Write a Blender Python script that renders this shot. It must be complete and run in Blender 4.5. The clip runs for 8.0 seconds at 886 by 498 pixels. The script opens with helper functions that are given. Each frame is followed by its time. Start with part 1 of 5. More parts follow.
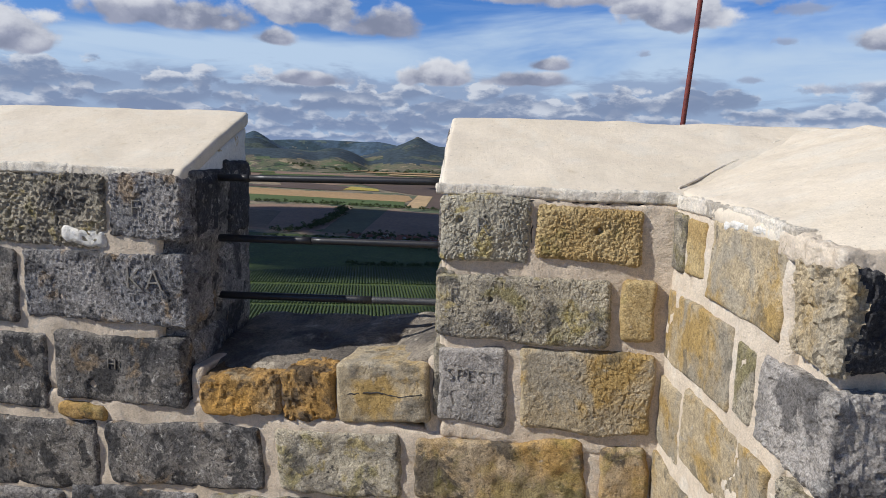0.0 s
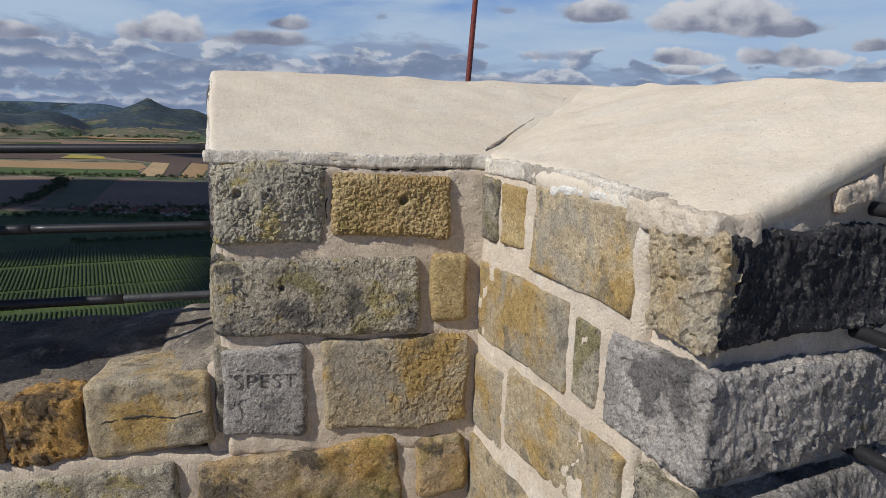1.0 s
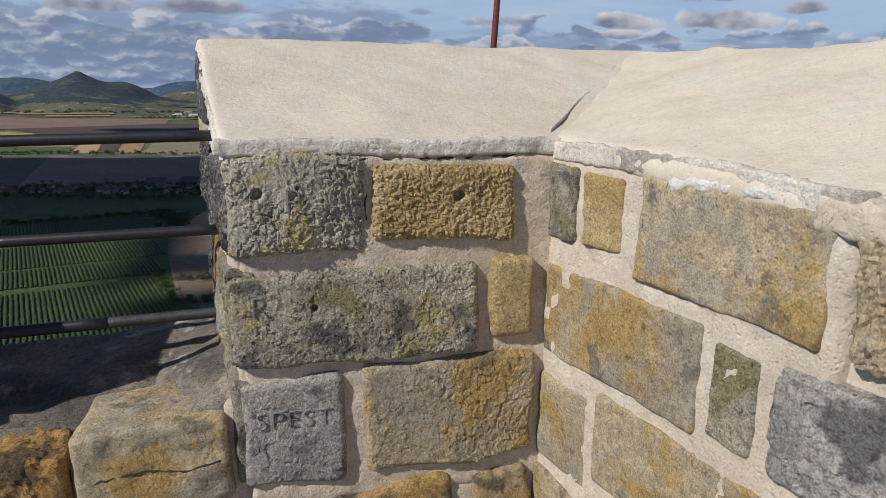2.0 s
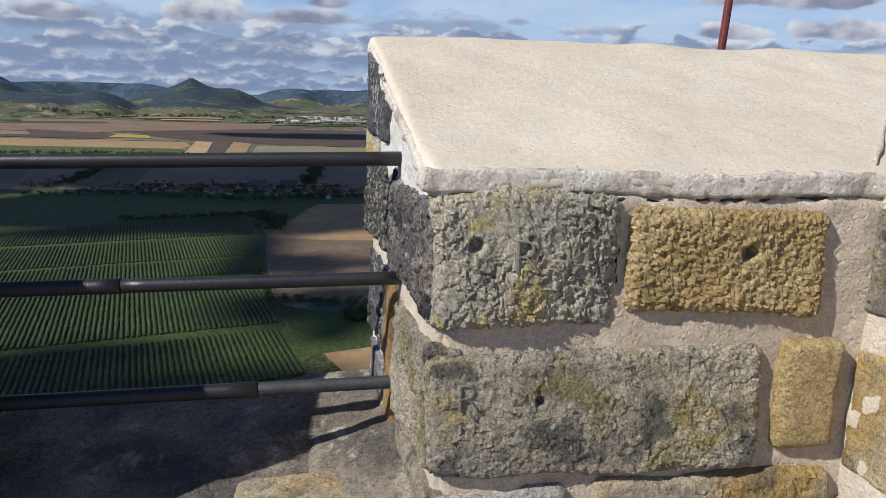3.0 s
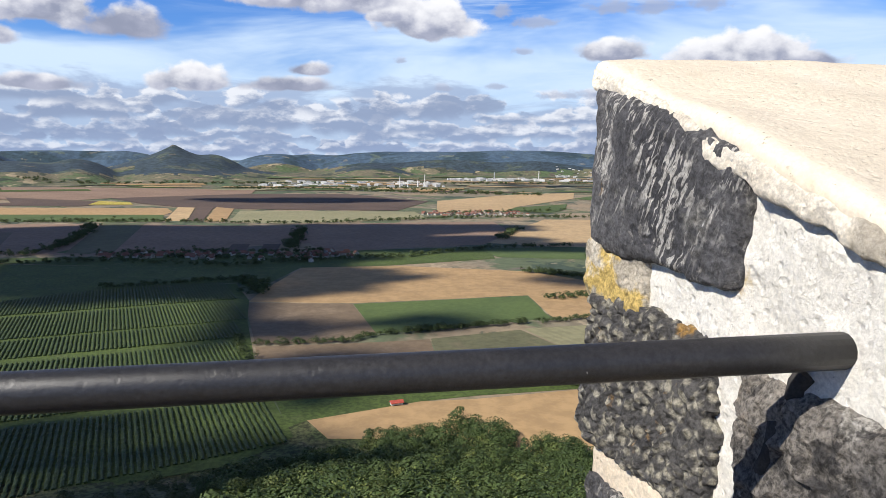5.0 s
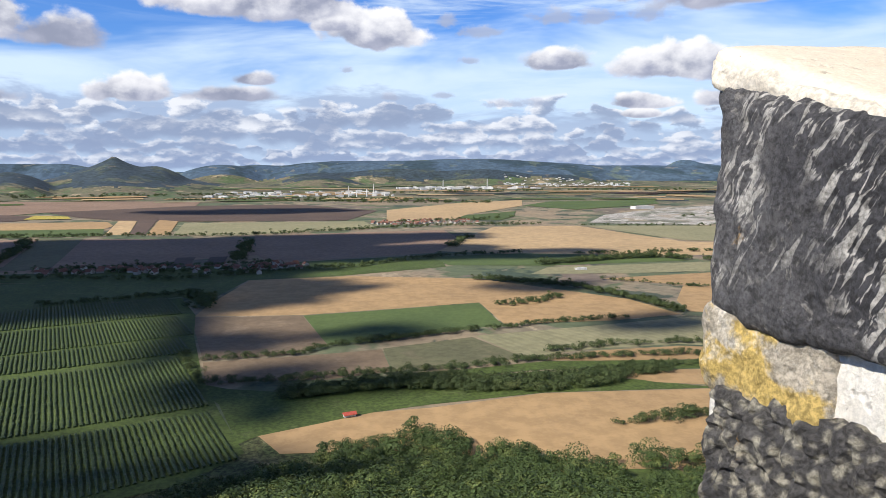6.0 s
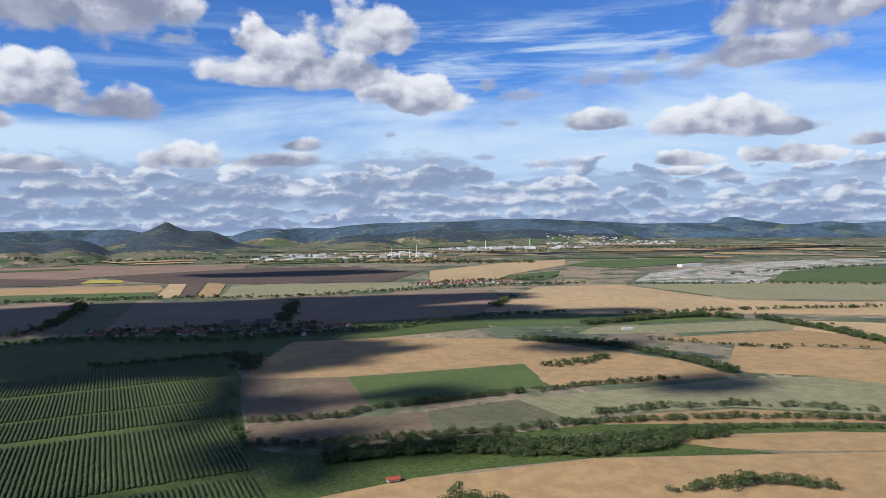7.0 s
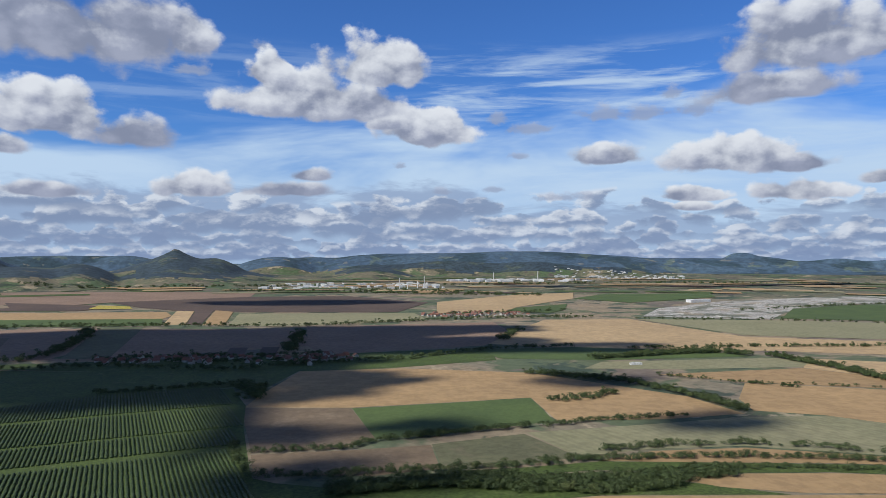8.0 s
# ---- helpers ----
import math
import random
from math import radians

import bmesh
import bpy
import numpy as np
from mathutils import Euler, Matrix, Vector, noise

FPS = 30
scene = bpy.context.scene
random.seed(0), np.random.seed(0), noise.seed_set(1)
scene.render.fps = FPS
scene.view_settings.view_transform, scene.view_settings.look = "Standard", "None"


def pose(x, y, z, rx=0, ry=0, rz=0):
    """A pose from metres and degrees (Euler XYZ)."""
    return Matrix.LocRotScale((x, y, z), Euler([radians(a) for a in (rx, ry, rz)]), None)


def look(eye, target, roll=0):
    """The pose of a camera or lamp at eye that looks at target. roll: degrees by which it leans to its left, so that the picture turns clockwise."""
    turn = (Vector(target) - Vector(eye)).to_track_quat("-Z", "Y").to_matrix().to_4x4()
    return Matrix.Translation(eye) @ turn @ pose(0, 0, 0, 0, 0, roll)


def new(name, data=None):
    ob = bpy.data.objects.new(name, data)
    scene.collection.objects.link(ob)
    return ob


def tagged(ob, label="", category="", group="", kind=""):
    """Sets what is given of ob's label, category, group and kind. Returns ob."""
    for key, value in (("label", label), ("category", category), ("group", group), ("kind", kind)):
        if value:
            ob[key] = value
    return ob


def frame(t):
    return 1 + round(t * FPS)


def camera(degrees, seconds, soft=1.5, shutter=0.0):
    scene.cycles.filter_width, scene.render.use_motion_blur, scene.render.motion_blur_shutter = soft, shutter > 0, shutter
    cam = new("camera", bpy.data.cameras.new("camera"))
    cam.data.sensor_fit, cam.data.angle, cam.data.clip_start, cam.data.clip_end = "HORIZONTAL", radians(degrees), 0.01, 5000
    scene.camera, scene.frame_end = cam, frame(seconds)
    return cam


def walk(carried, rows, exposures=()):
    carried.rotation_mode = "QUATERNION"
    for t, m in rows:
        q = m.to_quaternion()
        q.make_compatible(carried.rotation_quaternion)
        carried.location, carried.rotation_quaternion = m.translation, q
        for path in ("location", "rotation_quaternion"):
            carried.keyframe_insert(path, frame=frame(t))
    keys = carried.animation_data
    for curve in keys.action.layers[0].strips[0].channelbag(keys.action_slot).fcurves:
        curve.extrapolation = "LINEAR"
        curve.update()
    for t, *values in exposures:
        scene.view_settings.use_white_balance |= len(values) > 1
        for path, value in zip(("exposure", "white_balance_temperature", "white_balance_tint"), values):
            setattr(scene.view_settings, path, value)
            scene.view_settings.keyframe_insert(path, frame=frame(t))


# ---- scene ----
cam = camera(65.0, 8.0, soft=0.65)
# seconds, eye, target, roll
PATH = [
    (0, (0.713, 0.23, 1.881), (0.327, 2.171, 1.595), 2.2),
    (0.5, (0.621, 0.382, 1.872), (0.598, 2.354, 1.541), 0.1),
    (1, (0.571, 0.546, 1.868), (0.889, 2.486, 1.502), 1.9),
    (1.2, (0.554, 0.637, 1.86), (0.912, 2.567, 1.475), 1.8),
    (2.3, (0.283, 1.047, 1.884), (0.755, 2.936, 1.428), 0.8),
    (2.5, (0.236, 1.135, 1.871), (0.675, 3.037, 1.434), 0.5),
    (3, (0.165, 1.413, 1.877), (0.374, 3.355, 1.448), 1.6),
    (3.5, (0.113, 1.658, 1.856), (0.293, 3.601, 1.418), 0.5),
    (4, (0.04, 1.888, 1.883), (0.327, 3.83, 1.504), 0.3),
    (4.2, (0.009, 1.973, 1.88), (0.259, 3.926, 1.531), 1.0),
    (5.3, (-0.154, 2.382, 1.905), (0.116, 4.350, 1.673), 0.4),
    (5.5, (-0.165, 2.425, 1.914), (0.236, 4.371, 1.69), -0.3),
    (6, (-0.168, 2.583, 1.91), (0.230, 4.530, 1.679), 0.0),
    (6.5, (-0.29, 2.69, 1.95), (-0.009, 4.668, 1.852), 0.4),
    (7, (-0.33, 2.72, 1.96), (-0.05, 4.699, 1.903), -0.8),
    (7.5, (-0.34, 2.73, 1.96), (-0.007, 4.702, 1.975), -0.9),
    (8, (-0.35, 2.735, 1.96), (-0.092, 4.718, 1.993), 0.1),
]
# seconds, stops, kelvin, tint
EXPOSURES = [(0, -0.10, 6150, 10), (1, -0.38, 6200, 10), (2.5, -0.36, 6150, 10), (3.0, -0.10, 6150, 10), (3.5, 0.12, 6200, 10), (4.0, 0.12, 6250, 10), (4.2, 0.05, 6250, 10), (5.3, 0.46, 6500, 10), (6.2, 0.42, 6450, 10),
             (7, 0.16, 6150, 9), (8, -0.01, 6100, 8)]
walk(cam, [(t, look(eye, target, roll)) for t, eye, target, roll in PATH], EXPOSURES)

# ---------------------------------------------------------------- light
SUN_EL, SUN_BEHIND = radians(39), radians(26)
TO_SUN = Vector((-math.cos(SUN_EL) * math.cos(SUN_BEHIND), -math.cos(SUN_EL) * math.sin(SUN_BEHIND), math.sin(SUN_EL)))
sun = new("sun", bpy.data.lights.new("sun", "SUN"))
sun.data.energy, sun.data.angle, sun.data.color = 5.0, radians(0.5), (1.0, 0.95, 0.87)
sun.matrix_world = look(TO_SUN * 50, (0, 0, 0))
SKY = 0.097

# lobes of the large cumulus: azimuth and base (degrees), half width, height, share in shade
WEST_HEAPS = [
    (-24.5, 13.9, 7.4, 7.6, 0.9), (-20.5, 13.9, 7.0, 7.0, 0.85), (-16.0, 14.7, 4.8, 5.4, 0.75), (-13.0, 15.4, 2.6, 3.9, 0.35), (-22.4, 8.8, 5.2, 4.9, 0.1), (-16.6, 8.3, 3.6, 2.9, 0.7),
    (-25.2, 7.4, 1.9, 1.6, 0.5), (-32.0, 8.0, 7.4, 2.6, 0.5), (-44.0, 5.4, 5.0, 3.6, 0.2),
]
MIDDLE_HEAPS = [
    (-3.9, 11.3, 7.4, 4.2, 0.3), (-6.6, 13.6, 2.3, 2.9, 0.05), (1.4, 11.2, 3.5, 3.0, 0.5), (2.1, 14.0, 5.2, 4.4, 0.15), (6.1, 9.3, 4.3, 3.8, 0.05), (2.8, 10.6, 1.9, 1.6, 0.3),
    (-5.1, 5.1, 4.2, 1.5, 0.6), (-3.6, 6.4, 2.1, 1.3, 0.6), (-12.4, 4.9, 3.5, 2.2, 0.15), (-22.5, 4.5, 3.6, 1.2, 0.6),
]
EAST_HEAPS = [
    (34.7, 13.7, 7.0, 5.9, 0.45), (32.9, 11.7, 5.4, 2.8, 0.7), (39.0, 14.2, 2.6, 3.1, 0.3), (20.7, 7.6, 3.7, 2.0, 0.2), (29.8, 6.8, 5.6, 3.1, 0.1), (34.4, 6.5, 3.4, 1.7, 0.55),
    (27.1, 4.6, 3.4, 1.4, 0.1), (34.6, 4.5, 3.8, 1.9, 0.05), (39.9, 5.4, 2.0, 1.4, 0.2), (26.9, 3.9, 2.0, 0.9, 0.1), (46.0, 6.2, 4.0, 2.4, 0.2),
]
# scraps of thin grey cloud: azimuth, base, half width, height
SCUD = [
    (20.5, 11.1, 2.3, 1.5), (23.5, 11.0, 2.0, 1.5), (27.9, 11.1, 1.9, 1.7), (14.6, 10.2, 1.9, 1.2), (11.9, 11.0, 1.0, 1.4), (-12.6, 14.1, 1.6, 1.2),
    (-7.3, 16.3, 0.9, 1.0), (25.7, 12.5, 1.2, 1.3), (17.4, 4.8, 3.6, 0.9), (13.7, 8.2, 1.0, 0.7), (7.2, 5.4, 1.1, 0.7), (4.0, 7.5, 0.7, 0.6), (11.6, 5.6, 1.4, 0.7),
]
# banks of small cumulus towards the horizon: base, height, half width of a puff (degrees), cover
BANKS = [(0.0, 0.55, 0.9, 0.78), (0.45, 0.6, 1.0, 0.76), (0.95, 0.7, 1.1, 0.73), (1.55, 0.8, 1.3, 0.73), (2.2, 0.95, 1.5, 0.73), (3.0, 1.1, 1.8, 0.72), (3.9, 1.15, 2.0, 0.66)]


class Nodes:
    """Short spelling for node trees."""

    def __init__(self, tree):
        self.tree = tree
        tree.nodes.clear()

    def add(self, kind, **values):
        node = self.tree.nodes.new(kind)
        for key, value in values.items():
            setattr(node, key, value)
        return node

    def link(self, a, b):
        self.tree.links.new(a, b)

    def put(self, socket, value):
        if isinstance(value, bpy.types.NodeSocket):
            self.link(value, socket)
        elif value is not None:
            socket.default_value = value

    def math(self, op, a, b=None, c=None, clamp=False):
        node = self.add("ShaderNodeMath", operation=op, use_clamp=clamp)
        for socket, value in zip(node.inputs, (a, b, c)):
            self.put(socket, value)
        return node.outputs[0]

    def vec(self, op, a, b=None):
        node = self.add("ShaderNodeVectorMath", operation=op)
        self.put(node.inputs[0], a)
        self.put(node.inputs[1], b)
        return node.outputs["Value"] if op in ("LENGTH", "DOT_PRODUCT") else node.outputs[0]

    def step(self, value, lo, hi, a=0.0, b=1.0):
        node = self.add("ShaderNodeMapRange", interpolation_type="SMOOTHSTEP")
        for socket, v in zip(node.inputs, (value, lo, hi, a, b)):
            self.put(socket, v)
        return node.outputs[0]

    def mix(self, fac, a, b, blend="MIX"):
        node = self.add("ShaderNodeMix", data_type="RGBA", blend_type=blend)
        self.put(node.inputs[0], fac)
        for socket, v in ((node.inputs[6], a), (node.inputs[7], b)):
            self.put(socket, (*v, 1) if isinstance(v, tuple) and len(v) == 3 else v)
        return node.outputs[2]

    def noise(self, where, scale, detail=4, rough=0.55, distort=0.0):
        node = self.add("ShaderNodeTexNoise")
        self.put(node.inputs["Vector"], where)
        node.inputs["Scale"].default_value, node.inputs["Detail"].default_value = scale, detail
        node.inputs["Roughness"].default_value, node.inputs["Distortion"].default_value = rough, distort
        return node.outputs["Fac"]

    def cells(self, where, scale):
        node = self.add("ShaderNodeTexVoronoi", voronoi_dimensions="2D", feature="F1")
        self.put(node.inputs["Vector"], where)
        node.inputs["Scale"].default_value = scale
        return node.outputs["Distance"]

    def billow(self, where):
        """Rounded heads with creases between them, about 0.1 to 0.9."""
        wide = self.math("MULTIPLY", self.math("SUBTRACT", 0.43, self.cells(where, 1.0)), 0.75)
        small = self.math("MULTIPLY", self.math("SUBTRACT", 0.43, self.cells(where, 2.4)), 0.20)
        rags = self.math("MULTIPLY", self.math("SUBTRACT", self.noise(where, 1.7, 5, 0.58), 0.5), 0.95)
        return self.math("ADD", 0.5, self.math("ADD", wide, self.math("ADD", small, rags)))


def build_sky():
    world = bpy.data.worlds.new("sky")
    scene.world = world
    world.use_nodes = True
    n = Nodes(world.node_tree)
    base = n.add("ShaderNodeTexSky", sky_type="NISHITA", sun_disc=False, sun_elevation=SUN_EL, altitude=400.0, air_density=1.0, dust_density=0.4, ozone_density=2.0)
    base.sun_rotation = math.atan2(TO_SUN.x, TO_SUN.y)
    way = n.add("ShaderNodeTexCoord").outputs["Generated"]
    parts = n.add("ShaderNodeSeparateXYZ")
    n.link(way, parts.inputs[0])
    az = n.math("MULTIPLY", n.math("ARCTAN2", parts.outputs[0], parts.outputs[1]), 57.2958)
    el = n.math("MULTIPLY", n.math("ARCSINE", parts.outputs[2]), 57.2958)

    flat = n.add("ShaderNodeCombineXYZ")
    n.put(flat.inputs[0], az), n.put(flat.inputs[1], el)
    p = flat.outputs[0]

    def at(fx, fy, z, push=(0, 0)):
        """Directions as texture places, fx and fy to the degree."""
        return n.vec("ADD", n.vec("MULTIPLY", n.vec("ADD", p, (*push, 0)), (fx, fy, 1)), (z, 1.7 * z, z))

    def heap(clouds):
        """Nearest of the clouds: depth inside its outline, height above its base, share in shade."""
        best, tall, shade = -9.0, 0.0, 0.0
        for a, b, w, h, *dim in clouds:
            v = n.math("DIVIDE", n.math("SUBTRACT", el, b), h)
            up = n.math("SUBTRACT", v, 0.3)
            up = n.math("MAXIMUM", n.math("MULTIPLY", up, 1.45), n.math("MULTIPLY", up, -2.9))
            u = n.math("DIVIDE", n.math("SUBTRACT", az, a), w)
            inside = n.math("SUBTRACT", 1.0, n.math("SQRT", n.math("ADD", n.math("MULTIPLY", u, u), n.math("MULTIPLY", up, up))))
            first = n.step(n.math("SUBTRACT", inside, best), -0.3, 0.3)
            tall = n.math("ADD", n.math("MULTIPLY", first, v), n.math("MULTIPLY", n.math("SUBTRACT", 1.0, first), tall))
            shade = n.math("ADD", n.math("MULTIPLY", first, dim[0] if dim else 0.9), n.math("MULTIPLY", n.math("SUBTRACT", 1.0, first), shade))
            best = n.math("MAXIMUM", best, inside)
        return best, tall, shade

    # clear sky, paler towards the horizon, with a broad thin veil and streaks of high cloud
    tinted = n.mix(1.0, base.outputs[0], (0.42, 0.71, 1.2), "MULTIPLY")
    sky = n.mix(n.step(el, 11.0, 1.0, 0.0, 0.8), tinted, (2.5, 3.9, 6.2))
    soft = n.noise(at(0.035, 0.16, 4.0), 1.0, 5, 0.55, 0.5)
    edge = n.math("ADD", el, n.math("ADD", n.math("MULTIPLY", n.math("SUBTRACT", soft, 0.5), -16.0), n.math("MULTIPLY", az, -0.05)))
    veil = n.math("MULTIPLY", n.step(edge, 11.8, 7.6), n.step(n.noise(at(0.05, 0.3, 8.0), 1.0, 6, 0.6, 0.4), 0.25, 0.62, 0.55, 1.0))
    sky = n.mix(veil, sky, (5.4, 6.7, 8.3))
    streak = n.step(n.noise(n.vec("ADD", at(0.045, 0.42, 12.0), n.vec("MULTIPLY", p, (0.0, 0.012, 0))), 1.6, 6, 0.6, 0.35), 0.44, 0.66)
    zone = n.math("MULTIPLY", n.step(n.math("ABSOLUTE", n.math("SUBTRACT", el, 13.8)), 4.0, 1.2), n.step(n.math("ABSOLUTE", n.math("SUBTRACT", az, 18.0)), 20.0, 8.0, 0.3, 1.0))
    sky = n.mix(n.math("MULTIPLY", n.math("MULTIPLY", streak, zone), 0.8), sky, (5.8, 6.9, 8.2))
    # a deep layer of dull cloud low over the hills, then banks of small cumulus, the far ones first
    layer = n.noise(at(0.10, 0.45, 41.0), 1.0, 5, 0.6, 0.4)
    rim = n.math("ADD", el, n.math("MULTIPLY", n.math("SUBTRACT", layer, 0.5), -9.0))
    rim = n.math("ADD", rim, n.step(az, 6.0, 24.0, 0.0, 1.6))
    sky = n.mix(n.math("MULTIPLY", n.step(rim, 6.2, 4.6), 0.72), sky, n.mix(n.step(el, 0.3, 4.5), (3.5, 4.5, 6.2), (2.7, 3.4, 5.0)))
    for k, (low, tall, wide, share) in enumerate(BANKS):
        z = 5.0 + 7.3 * k
        clump = n.noise(at(0.22 / wide, 0.10 / tall, z), 1.0, 2, 0.5, 0.5)
        puff = n.billow(at(0.58 / wide, 0.60 / tall, z * 1.3))
        away = n.billow(at(0.58 / wide, 0.60 / tall, z * 1.3, (-0.26 * wide, 0.36 * tall)))
        lift = n.math("MULTIPLY", n.math("SUBTRACT", n.noise(at(0.09, 0.0, z), 1.0, 3), 0.5), 2.4 * tall)
        v = n.math("DIVIDE", n.math("SUBTRACT", n.math("SUBTRACT", el, low), lift), tall)
        thin = n.step(az, 10.0, 24.0, 1.0 - share, 1.0 - share + (0.10 if k > 3 else 0.0))
        crest = n.math("ADD", n.math("MULTIPLY", n.math("SUBTRACT", clump, thin), 4.8), n.math("MULTIPLY", n.math("SUBTRACT", puff, 0.5), 2.6))
        crest = n.math("MINIMUM", crest, 1.7)
        there = n.math("MULTIPLY", n.step(n.math("SUBTRACT", crest, v), 0.0, 0.40), n.step(n.math("ADD", v, n.math("MULTIPLY", n.math("SUBTRACT", puff, 0.5), 0.9)), -0.6, 0.3))
        rel = n.math("DIVIDE", v, n.math("MAXIMUM", crest, 0.4))
        patch = n.noise(at(0.18, 0.45, z * 0.7), 1.0, 6, 0.62)
        lit = n.math("ADD", n.math("MULTIPLY", rel, 0.85), n.math("MULTIPLY", n.math("SUBTRACT", puff, away), 0.9))
        lit = n.step(n.math("ADD", lit, n.math("ADD", n.math("MULTIPLY", n.math("SUBTRACT", patch, 0.5), 2.8), n.step(az, -22.0, 12.0, -0.12, 0.0))), 0.16, 0.74)
        grey = (2.3 + 0.02 * k, 2.95 + 0.01 * k, 4.55 - 0.03 * k)
        sky = n.mix(n.math("MULTIPLY", there, 0.88), sky, n.mix(lit, grey, (5.9 + 0.24 * k, 6.3 + 0.2 * k, 7.2 + 0.12 * k)))
    # scraps
    inside, v, shade = heap(SCUD)
    rags = n.noise(at(0.75, 1.1, 21.0), 1.0, 5, 0.6, 0.2)
    cover = n.step(n.math("ADD", inside, n.math("MULTIPLY", n.math("SUBTRACT", rags, 0.5), 2.2)), 0.0, 0.75, 0.0, 0.72)
    sky = n.mix(cover, sky, n.mix(n.step(v, 0.4, 1.1), (3.3, 3.7, 4.9), (5.4, 5.7, 6.8)))
    # the large heaps, flat and grey below, lit from the side of the sun
    inside, v, shade = heap(WEST_HEAPS + MIDDLE_HEAPS + EAST_HEAPS)
    puffs = n.billow(at(0.30, 0.40, 2.0))
    sunward = n.billow(at(0.30, 0.40, 2.0, (-0.55, 0.65)))
    swell = n.noise(at(0.16, 0.3, 31.0), 1.0, 4, 0.55, 0.2)
    body = n.math("ADD", inside, n.math("MULTIPLY", n.math("SUBTRACT", puffs, 0.5), 0.82))
    body = n.math("ADD", body, n.math("MULTIPLY", n.math("SUBTRACT", swell, 0.5), 0.5))
    cover = n.step(body, 0.02, n.math("ADD", 0.26, n.math("MULTIPLY", shade, 0.25)))
    lit = n.math("ADD", v, n.math("MULTIPLY", n.math("SUBTRACT", puffs, sunward), 1.1))
    lit = n.math("SUBTRACT", lit, n.math("MULTIPLY", shade, 0.75))
    lit = n.math("ADD", lit, n.math("MULTIPLY", n.math("SUBTRACT", swell, 0.5), 1.2))
    lit = n.math("SUBTRACT", n.step(lit, -0.30, 1.0), n.step(body, 0.0, 0.5, -0.15, 0.06), clamp=True)
    dim = n.mix(n.step(n.math("ADD", n.math("MULTIPLY", puffs, 0.5), n.math("MULTIPLY", swell, 0.5)), 0.34, 0.64), (2.5, 2.75, 3.7), (3.7, 3.9, 4.9))
    sky = n.mix(cover, sky, n.mix(lit, dim, (8.0, 8.0, 8.2)))
    # broken cloud over the rest of the sky, whose undersides are dull; the blue deepens towards the zenith
    broken = n.step(n.noise(way, 3.2, 6, 0.58, 0.2), 0.42, 0.58)
    sky = n.mix(n.math("MULTIPLY", broken, n.step(el, 24.0, 34.0)), sky, (1.65, 1.75, 2.0))
    sky = n.mix(1.0, sky, n.mix(n.step(el, 24.0, 50.0), (1.0, 1.0, 1.0), (0.60, 0.55, 0.52)), "MULTIPLY")
    back = n.add("ShaderNodeBackground")
    n.link(sky, back.inputs[0])
    back.inputs[1].default_value = SKY
    n.link(back.outputs[0], n.add("ShaderNodeOutputWorld").inputs[0])


build_sky()


